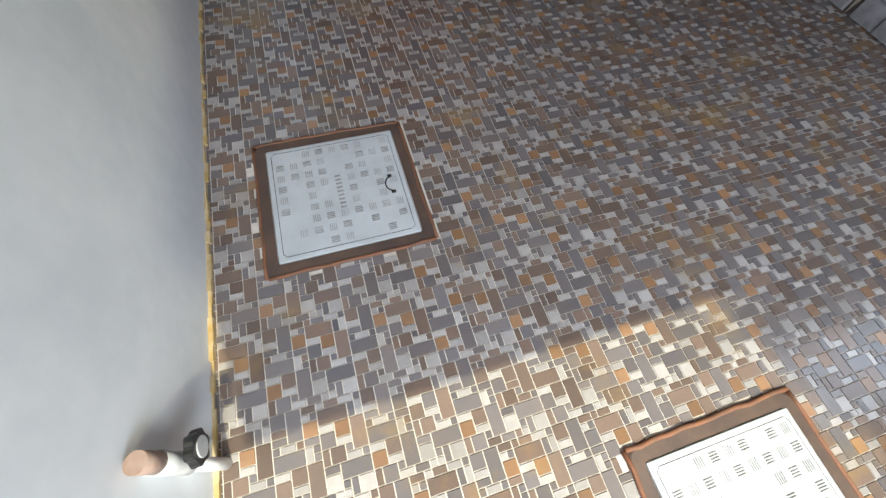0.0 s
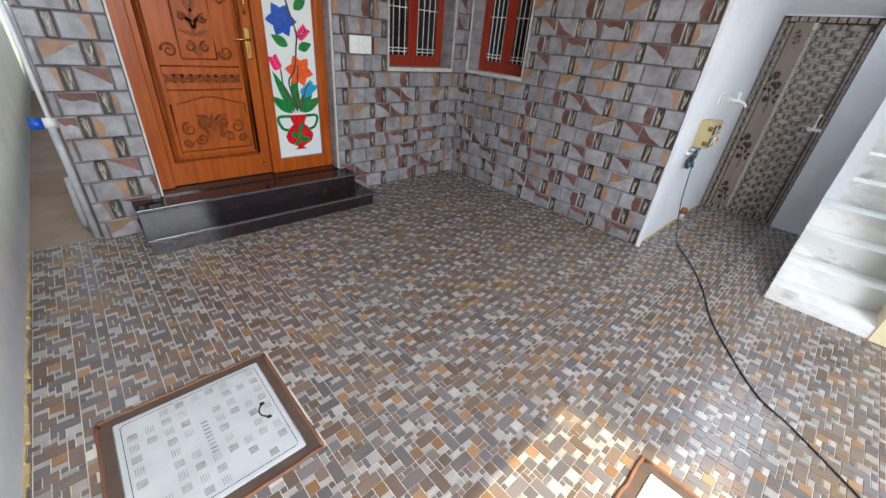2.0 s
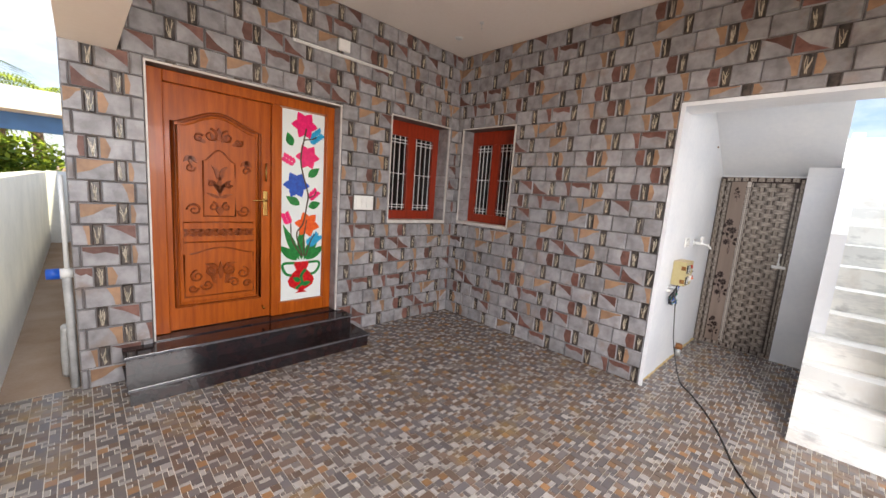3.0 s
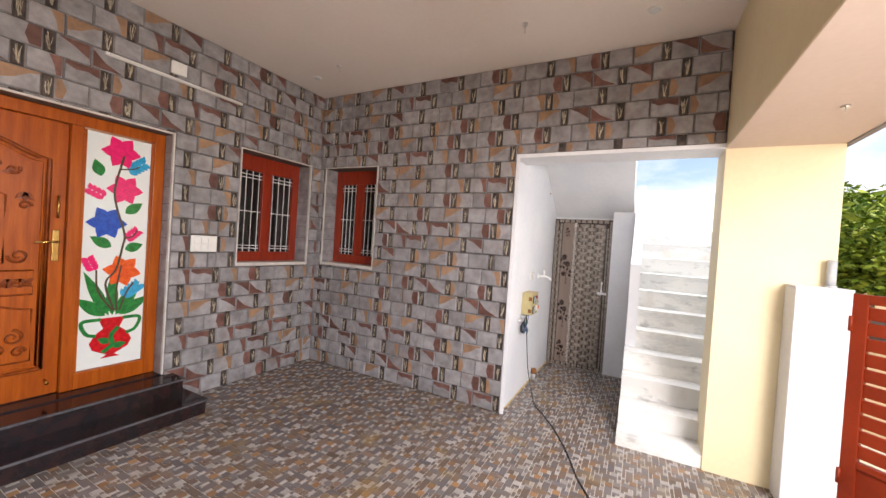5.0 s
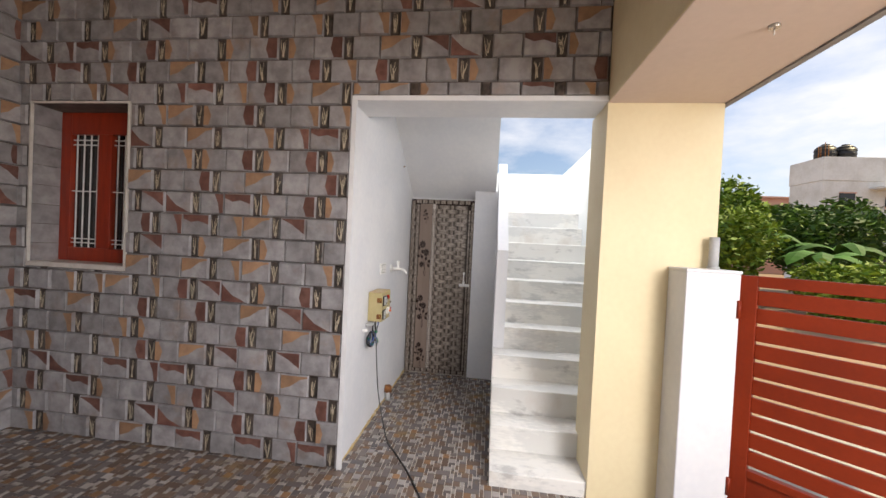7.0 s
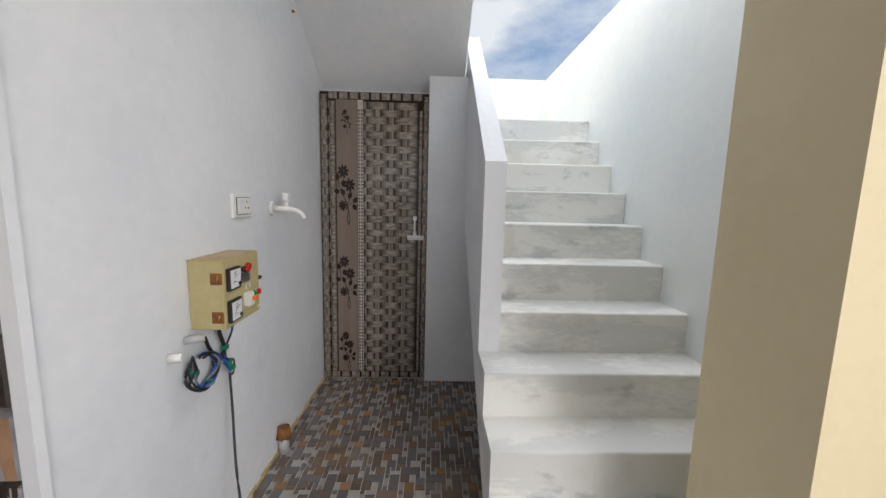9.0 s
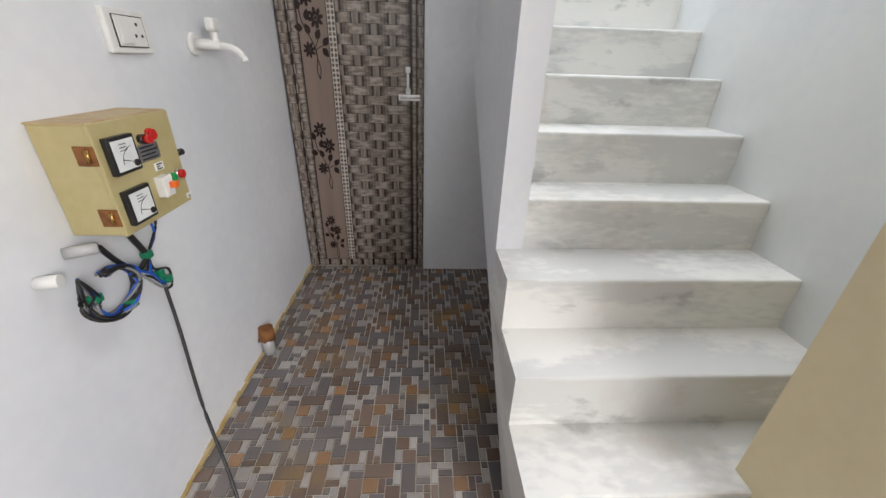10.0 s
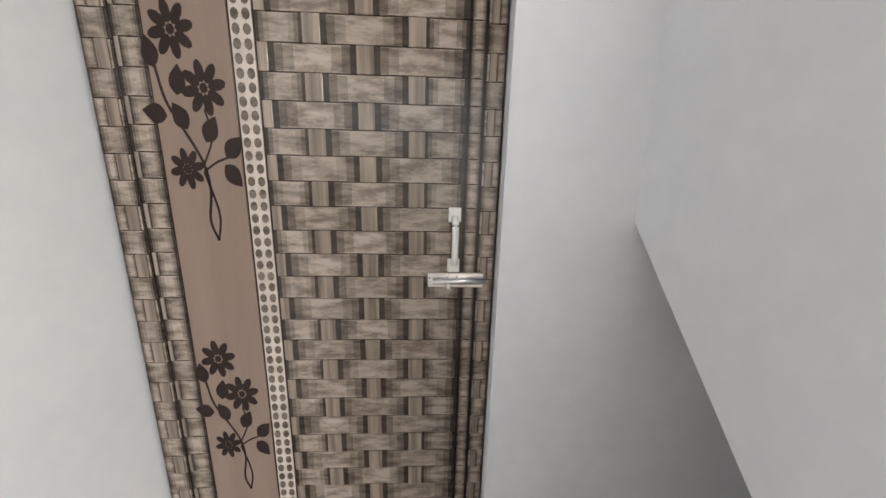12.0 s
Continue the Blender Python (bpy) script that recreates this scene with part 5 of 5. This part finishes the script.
def banana(x, y, h, seed):
    rnd = random.Random(seed)
    t = thing("banana_plant", "banana plant with broad torn leaves among the bushes", "plant", (x, y, -0.12), "banana plants")
    put("stem", tube(B(), [(x, y, -0.12), (x, y, h)], 0.12, 10, 0.6), BANANA, t)
    for k in range(7):
        a = k * 2 * math.pi / 7 + rnd.uniform(-0.3, 0.3)
        ln, w = rnd.uniform(1.3, 1.9), rnd.uniform(0.22, 0.32)
        d = Vector((math.cos(a), math.sin(a), 0))
        sde = Vector((-d.y, d.x, 0))
        bm = B()
        prev = None
        for i in range(11):
            s = i / 10
            p = Vector((x, y, h)) + d * ln * s * 0.85 + Vector((0, 0, 1)) * (ln * (0.75 * s - 0.75 * s * s + 0.25 * s * (1 - s)))
            ww = w * math.sin(math.pi * min(1, s * 0.93 + 0.07)) ** 0.6
            row = [bm.verts.new(p - sde * ww - Vector((0, 0, 0.08 * ww / w))), bm.verts.new(p), bm.verts.new(p + sde * ww - Vector((0, 0, 0.08 * ww / w)))]
            if prev:
                bm.faces.new((prev[0], prev[1], row[1], row[0]))
                bm.faces.new((prev[1], prev[2], row[2], row[1]))
            prev = row
        put("leaf", bm, BANANA, t)


banana(9.8, -12.8, 1.3, 4)
banana(11.2, -14.4, 1.6, 5)
banana(11.6, -12.2, 1.9, 6)

# far houses
fh = thing("white_house", "weathered white two-storey house with water tanks on its roof", "house", (33, -32, -0.12))
put("wall", box(B(), 28, 31, -52, -27.0, -0.12, 7.3, 0.02), FARWHITE, fh)
put("parapet", box(B(), 27.8, 31.2, -52, -31.2, 7.301, 8.3, 0.02), FARWHITE, fh)
put("stair_tower", box(B(), 27.95, 31.05, -31.19, -26.95, 7.301, 9.0, 0.02), FARWHITE, fh)
put("canopy", box(B(), 27.0, 27.99, -46, -30, 6.7, 6.85, 0.01), FARWHITE, fh)
for y, z, w, h in ((-28.6, 5.0, 0.5, 1.4), (-31.4, 5.5, 0.35, 0.6), (-35.0, 4.9, 0.9, 1.2), (-39.5, 4.9, 0.9, 1.2), (-30.8, 1.2, 0.8, 1.1), (-35.0, 1.2, 0.9, 1.2)):
    w_ = put("window", box(B(), 27.94, 27.99, y - w, y + w, z, z + h), DARKGLASS, fh)
    put("window_head", box(B(), 27.90, 27.935, y - w - 0.06, y + w + 0.06, z + h, z + h + 0.08), FARPINK, w_)
    put("window_sill", box(B(), 27.90, 27.935, y - w - 0.06, y + w + 0.06, z - 0.08, z), FARPINK, w_)


def tank(x, y, z):
    t = thing("water_tank", "black ribbed plastic water tank on the white house roof", "tank", (x, y, z), "roof tanks")
    put("body", tube(B(), [(x, y, z), (x, y, z + 0.95)], 0.62, 20), TANK, t)
    put("shoulder", tube(B(), [(x, y, z + 0.95), (x, y, z + 1.12), (x, y, z + 1.2)], 0.62, 20, 0.45), TANK, t)
    for k in range(3):
        put("rib", tube(B(), [(x, y, z + 0.2 + 0.28 * k), (x, y, z + 0.26 + 0.28 * k)], 0.65, 20), TANK, t)
    put("lid", tube(B(), [(x, y, z + 1.2), (x, y, z + 1.28)], 0.24, 16), TANK, t)


tank(29.5, -28.2, 9.0)
tank(29.5, -29.55, 9.0)
for x, y, h in ((28.2, -27.2, 1.1), (28.5, -27.15, 0.8), (28.9, -27.3, 0.95), (28.3, -27.5, 0.9)):
    put("rebar", tube(B(), [(x, y, 9.0), (x + 0.04, y, 9.0 + h)], 0.03, 5), RUST, fh)
ph = thing("pink_house", "pale pink house far behind the trees", "house", (44, -34, -0.12))
put("wall", box(B(), 40, 48, -39, -29.5, -0.12, 7.6, 0.02), FARPINK, ph)
put("roof_slab", box(B(), 39.7, 48.3, -39.3, -29.2, 7.601, 7.8, 0.02), FARPINK, ph)
put("window", box(B(), 39.95, 39.99, -34, -32.6, 4.6, 5.8), DARKGLASS, ph)

# behind the alley: palms and a blue-banded shed front
def palm(x, y, h, seed):
    rnd = random.Random(seed)
    t = thing("coconut_palm", "coconut palm with a ringed grey trunk behind the alley wall", "palm", (x, y, -0.12), "palms behind the alley")
    put("trunk", tube(B(), [(x, y, -0.12), (x + 0.1, y, h * 0.5), (x, y, h)], 0.17, 10, 0.7), BARK, t)
    for k in range(12):
        a = k * 2 * math.pi / 12 + rnd.uniform(-0.2, 0.2)
        d = Vector((math.cos(a), math.sin(a), 0))
        rise, ln = rnd.uniform(-0.2, 0.8), rnd.uniform(1.8, 2.6)
        sde = Vector((-d.y, d.x, 0))
        bm = B()
        for i in range(1, 22):
            s = i / 21
            p = Vector((x, y, h)) + d * ln * s + Vector((0, 0, ln * (rise * s - (0.5 + rise) * s * s)))
            for sg in (-1, 1):
                q = p + sde * sg * 0.55 * math.sin(math.pi * (0.12 + 0.8 * s)) + d * 0.25 - Vector((0, 0, 0.22))
                bm.faces.new((bm.verts.new(p), bm.verts.new(p + d * 0.06), bm.verts.new(q)))
        put("frond", bm, LEAF_B, t)


for k, (x, y, h) in enumerate(((-4.3, 13.5, 3.6), (-5.2, 15.0, 4.2), (-3.6, 16.5, 3.2), (-6.3, 13.0, 3.4))):
    palm(x, y, h, 40 + k)
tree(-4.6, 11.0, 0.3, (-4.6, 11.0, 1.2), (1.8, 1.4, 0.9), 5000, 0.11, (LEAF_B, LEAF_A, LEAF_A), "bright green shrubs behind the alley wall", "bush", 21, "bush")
sh = thing("roof_shade", "white and blue painted roof edge over the alley wall", "canopy", (-4.2, 9.0, -0.12))
for x in (-5.6, -3.3):
    put("post", box(B(), x - 0.06, x + 0.06, 8.94, 9.06, -0.12, 2.2), FARWHITE, sh)
put("beam", box(B(), -5.8, -3.0, 8.9, 9.1, 2.2, 2.55, 0.01), BEAMBLUE, sh, "blue painted beam")
put("slab", box(B(), -5.9, -2.9, 8.2, 10.0, 2.551, 3.0, 0.01), FARWHITE, sh)

# ---- pieces of the walls and floors ----
ROWH, PITCH, MW = 0.1427, 0.43, 0.058
HOLES_N = [(DOOR[0] - 0.012, DOOR[1] + 0.012, -1, DOOR[3] + 0.014), (WIN1[0] - 0.012, WIN1[1] + 0.012, WIN1[2] - 0.03, WIN1[3] + 0.012), (-1.44, -1.20, 1.28, 1.44)]
HOLES_E = [(-WIN2[1] - 0.012, -WIN2[0] + 0.012, WIN2[2] - 0.03, WIN2[3] + 0.012), (-PASS_N - 0.002, 9, -1, SOFFIT + 0.03)]


def cut(rect, holes):
    """What is left of a rectangle (u0, u1, z0, z1) outside the openings."""
    todo = [rect]
    for h0, h1, hz0, hz1 in holes:
        out = []
        for u0, u1, z0, z1 in todo:
            if u1 <= h0 or u0 >= h1 or z1 <= hz0 or z0 >= hz1:
                out.append((u0, u1, z0, z1))
                continue
            if u0 < h0:
                out.append((u0, h0, z0, z1))
            if u1 > h1:
                out.append((h1, u1, z0, z1))
            a, b = max(u0, h0), min(u1, h1)
            if z0 < hz0:
                out.append((a, b, z0, hz0))
            if z1 > hz1:
                out.append((a, b, hz1, z1))
        todo = out
    return [r for r in todo if r[1] - r[0] > 0.006 and r[3] - r[2] > 0.006]


# how a block's face is printed: a grey field and a patch meeting along a broken line
EDGE_R = [(0.84, 0), (0.77, 0.5), (0.60, 1)]
EDGE_L = [(0.22, 0), (0.33, 0.5), (0.16, 1)]
ARROW = [(0.70, 0), (0.58, 0.45), (0.66, 1)]
SWEEP = [(0, 0.28), (0.36, 0.45), (0.72, 0.82), (1, 0.92)]
STRIP = [(0, 0.80), (0.3, 0.62), (0.62, 0.70), (1, 0.52)]
WEDGE = [(0.0, 1), (0.5, 0.70), (1, 0.25)]
FOOT = [(0, 0.90), (0.40, 0.36), (0.95, 0)]
PRINTS = {
    "plain": [([(0, 0), (1, 0), (1, 1), (0, 1)], 0)],
    "edge_r": [([(0, 0)] + EDGE_R + [(0, 1)], 0), ([(1, 0), (1, 1)] + EDGE_R[::-1], 1)],
    "edge_r_dark": [([(0, 0)] + EDGE_R + [(0, 1)], 0), ([(1, 0), (1, 1)] + EDGE_R[::-1], 2)],
    "edge_l": [([(0, 0)] + EDGE_L + [(0, 1)], 1), ([(1, 0), (1, 1)] + EDGE_L[::-1], 0)],
    "arrow": [([(0, 0)] + ARROW + [(0, 1)], 0), ([(1, 0), (1, 1)] + ARROW[::-1], 2)],
    "sweep": [([(0, 0), (1, 0)] + SWEEP[::-1], 0), (SWEEP + [(1, 1), (0, 1)], 1)],
    "strip": [([(0, 0), (1, 0)] + STRIP[::-1], 0), (STRIP + [(1, 1), (0, 1)], 2)],
    "wedge": [([(0, 0), (1, 0)] + WEDGE[::-1] + [(0, 1)], 0), (WEDGE + [(1, 1)], 2)],
    "foot": [([(0, 0)] + FOOT[::-1], 2), (FOOT + [(1, 0), (1, 1), (0, 1)], 0)],
}
# prints of the two blocks between one motif tile and the next
PAIRS = [("edge_l", "plain"), ("plain", "edge_r"), ("wedge", "foot"), ("plain", "sweep"), ("edge_l", "sweep"), ("plain", "arrow"), ("edge_r", "arrow"), ("edge_r_dark", "strip"), ("plain", "strip"), ("wedge", "plain"), ("edge_l", "arrow"), ("edge_r", "sweep")]


def cushion(w, h, d, tilt, printed):
    """A tile face with chamfered rims; x across, y out of the wall (towards -y), z up. Gives corners, faces and the print of each face."""
    c = min(0.007, w / 4, h / 4)

    def at(a, b):
        k = (1 - b) + 0.4 * b
        return c + a * (w - 2 * c), -d + tilt * (2 * a - 1) * k, c + b * (h - 2 * c)
    v = [(0, 0, 0), (w, 0, 0), (w, 0, h), (0, 0, h), at(0, 0), at(1, 0), at(1, 1), at(0, 1)]
    f, mi = [(0, 1, 5, 4), (1, 2, 6, 5), (2, 3, 7, 6), (3, 0, 4, 7)], [0, 0, 0, 0]
    for outline, shade in PRINTS[printed]:
        k = len(v)
        v += [at(a, b) for a, b in outline]
        f.append(tuple(range(k, k + len(outline))))
        mi.append(shade)
    return v, f, mi


tile_cache = {}


def clad(wall, holes, u_end, phase, to_world, near, seed):
    """Rows of slate blocks with motif tiles. Pieces within the near stretch are objects of their own, the rest is joined."""
    rnd = random.Random(seed)
    rest_v, rest_f, rest_m = [], [], []
    reeds = B()
    singles = {"slate_block": 0, "motif_tile": 0}
    for r in range(int(CEILZ / ROWH) + 1):
        z0, z1 = r * ROWH, min((r + 1) * ROWH, CEILZ)
        u = phase + (0.0 if r % 2 else 0.137) - 2 * PITCH
        while u < u_end:
            first, second = rnd.choice(PAIRS)
            for kind, printed, a, b in (("motif_tile", "plain", u, u + MW), ("slate_block", first, u + MW, u + MW + 0.176), ("slate_block", second, u + MW + 0.176, u + PITCH)):
                a, b = max(a, 0.0), min(b, u_end)
                if b - a < 0.008:
                    continue
                for q0, q1, y0, y1 in cut((a, b, z0, z1), holes):
                    w, h = round(q1 - q0 - 0.004, 3), round(y1 - y0 - 0.004, 3)
                    if w < 0.004 or h < 0.004:
                        continue
                    var = rnd.randrange(4)
                    dep = (0.011, 0.014, 0.017, 0.020)[var] if kind == "slate_block" else 0.006
                    face = printed if w > 0.09 and h > 0.07 else "plain"
                    v, f, shades = cushion(w, h, dep, (-0.003, 0.0028, 0.0015, -0.0015)[var] if kind == "slate_block" else 0.0, face)
                    m = to_world @ Matrix.Translation((q0 + 0.002, 0, y0 + 0.002))
                    lo, hi, lz, hz = near[kind]
                    if singles[kind] < 298 and lo <= q0 <= hi and lz <= y0 <= hz:
                        key = (kind, w, h, var, face)
                        if key not in tile_cache:
                            me = bpy.data.meshes.new(kind)
                            me.from_pydata(v, [], f)
                            for mt in ((SLATE, SLATE_TAN, SLATE_MAROON) if kind == "slate_block" else (MOTIF,)):
                                me.materials.append(mt)
                            me.polygons.foreach_set("material_index", shades)
                            tile_cache[key] = me
                        ob = new(kind, tile_cache[key])
                        ob.parent, ob.matrix_world = wall, m
                        singles[kind] += 1
                    else:
                        k = len(rest_v)
                        rest_v += [tuple(m @ Vector(p)) for p in v]
                        rest_f += [tuple(i + k for i in q) for q in f]
                        rest_m += shades if kind == "slate_block" else [3] * len(f)
                    if kind == "motif_tile" and w > 0.04 and h > 0.1:
                        for s in range(6):
                            foot = Vector((w * rnd.uniform(0.35, 0.65), -0.0075, h * rnd.uniform(0.05, 0.2)))
                            tip = Vector((w * rnd.uniform(0.08, 0.92), -0.0075, h * rnd.uniform(0.6, 0.95)))
                            sd = Vector(((tip.z - foot.z), 0, -(tip.x - foot.x))).normalized() * rnd.uniform(0.0016, 0.0028)
                            mid = (foot + tip) / 2 + sd * rnd.uniform(-3, 3)
                            for p, q in ((foot, mid), (mid, tip)):
                                reeds.faces.new([reeds.verts.new(m @ c) for c in (p - sd, p + sd, q + sd * 0.6, q - sd * 0.6)])
            u += PITCH
    me = bpy.data.meshes.new("wall_tiles")
    me.from_pydata(rest_v, [], rest_f)
    for mt in (SLATE, SLATE_TAN, SLATE_MAROON, MOTIF):
        me.materials.append(mt)
    me.polygons.foreach_set("material_index", rest_m)
    ob = new("wall_tiles", me)
    ob.parent = wall
    tagged(ob, "grey slate-print wall blocks", kind="stuff")
    bmesh.ops.recalc_face_normals(reeds, faces=reeds.faces[:])
    tagged(part("reed_prints", reeds, REED, wall, "pale reed strokes on the dark motif tiles"), kind="stuff")


clad(wall_north, [(a - WEND, b - WEND, c, d) for a, b, c, d in HOLES_N], -WEND, 0.10, pose(WEND, 0, 0), {"slate_block": (0, 3.5, 0, 1.62), "motif_tile": (0, 3.5, 0, 3.2)}, 5)
clad(wall_east, HOLES_E, -OPEN_S, 0.07, pose(0, 0, 0, 0, 0, -90), {"slate_block": (0.0, 4, 0, 1.62), "motif_tile": (0, 4, 0, 3.2)}, 6)

# floor mosaic: a printed pattern of large, square and small pieces that comes again every twelve units
U = 0.02353
ORIGIN = (-2.8999, -2.5311)
fl_cache = {}
DK, BR, OC, GR = 0, 1, 2, 3
CELL = [(-2, -1, 4, 2, DK), (2, -1, 2, 2, OC), (2, 1, 2, 1, GR), (4, 0, 2, 2, BR), (4, -1, 2, 1, GR), (3, -3, 2, 2, DK), (5, -2, 1, 1, DK), (5, -3, 2, 1, GR),
        (6, -2, 2, 4, DK), (8, 0, 2, 1, DK), (8, -2, 2, 2, GR), (-1, 1, 2, 1, GR), (0, 2, 2, 4, BR), (-1, 2, 1, 1, DK), (-3, 1, 2, 2, BR), (-4, 1, 1, 2, BR),
        (7, 2, 1, 1, DK), (7, 3, 1, 1, DK), (6, 2, 1, 2, GR), (2, 2, 4, 2, DK), (3, 4, 2, 1, GR), (6, 4, 2, 1, DK), (5, 4, 1, 1, DK), (4, 5, 2, 4, DK),
        (6, 5, 2, 2, OC), (6, 7, 1, 1, GR), (7, 7, 1, 1, DK), (8, 3, 2, 2, DK), (8, 5, 2, 1, GR), (10, 4, 2, 2, OC), (10, 3, 2, 1, GR), (8, 6, 4, 2, BR),
        (6, 8, 2, 1, BR), (8, 8, 1, 1, GR), (9, 8, 2, 1, BR), (11, 8, 2, 1, GR), (7, 9, 2, 1, DK), (9, 9, 1, 1, GR), (10, 9, 1, 1, GR), (11, 9, 1, 2, DK),
        (0, 9, 2, 2, GR), (2, 9, 1, 2, BR), (0, 6, 1, 2, DK), (1, 6, 1, 2, GR), (2, 6, 2, 1, GR), (2, 7, 2, 2, BR), (2, 5, 2, 1, DK), (2, 4, 1, 1, DK), (1, 1, 1, 1, DK), (1, 8, 1, 1, DK), (10, 10, 1, 1, DK)]


def mosaic(parent, x0, y0, x1, y1, skip, near, seed):
    """Repeats the cell over a rectangle of floor; pieces that cross its edge are cut."""
    rnd = random.Random(seed)
    rv, rf, rm = [], [], []
    singles = 0
    mats = (F_DARK, F_BROWN, F_OCHRE, F_GREY)
    step = 12 * U
    for ci in range(math.floor((x0 - ORIGIN[0]) / step) - 1, math.ceil((x1 - ORIGIN[0]) / step) + 1):
        for cj in range(math.floor((y0 - ORIGIN[1]) / step) - 1, math.ceil((y1 - ORIGIN[1]) / step) + 1):
            for i, j, w, h, mi in CELL:
                px, py = ORIGIN[0] + ci * step + i * U, ORIGIN[1] + cj * step + j * U
                qx, qy = min(px + w * U, x1), min(py + h * U, y1)
                px, py = max(px, x0), max(py, y0)
                W, H = round(qx - px, 4), round(qy - py, 4)
                if W < 0.007 or H < 0.007 or skip(px + W / 2, py + H / 2):
                    continue
                if rnd.random() < 0.22:
                    mi = rnd.choice((0, 0, 1, 1) if mi != 3 else (3, 3, 1))
                g = 0.0016
                v = [(g, g, -0.003), (W - g, g, -0.003), (W - g, H - g, -0.003), (g, H - g, -0.003), (g + 0.0008, g + 0.0008, 0), (W - g - 0.0008, g + 0.0008, 0), (W - g - 0.0008, H - g - 0.0008, 0), (g + 0.0008, H - g - 0.0008, 0)]
                f = [(4, 5, 6, 7), (0, 1, 5, 4), (1, 2, 6, 5), (2, 3, 7, 6), (3, 0, 4, 7)]
                if singles < 298 and near[0] < px < near[1] and near[2] < py < near[3]:
                    key = (W, H, mi)
                    if key not in fl_cache:
                        me = bpy.data.meshes.new("floor_tile")
                        me.from_pydata(v, [], f)
                        me.materials.append(mats[mi])
                        fl_cache[key] = me
                    ob = new("floor_tile", fl_cache[key])
                    ob.parent, ob.location = parent, (px, py, 0)
                    singles += 1
                else:
                    k = len(rv)
                    rv += [(px + a, py + b, c) for a, b, c in v]
                    rf += [tuple(q + k for q in t) for t in f]
                    rm += [mi] * 5
    me = bpy.data.meshes.new("floor_tiles")
    me.from_pydata(rv, [], rf)
    for m in mats:
        me.materials.append(m)
    me.polygons.foreach_set("material_index", rm)
    ob = new("floor_tiles", me)
    ob.parent = parent
    tagged(ob, "small mosaic floor tiles", kind="stuff")


def under_cover(x, y):
    return any(abs(x - a) < 0.33 and abs(y - b) < 0.33 for a, b in ((-3.335, -2.09), (-2.335, -3.625))) or y > 0.05


mosaic(floor, LEFT + 0.004, FRONT - 0.10, 0.279, 0.05, under_cover, (-3.3, -2.5, -3.2, -2.7), 7)
mosaic(floor_passage, 0.281, STAIR_N - 0.55, 1.845, PASS_N - 0.002, lambda x, y: y < STAIR_N and x < 0.45, (0.3, 1.0, -3.3, -2.7), 8)
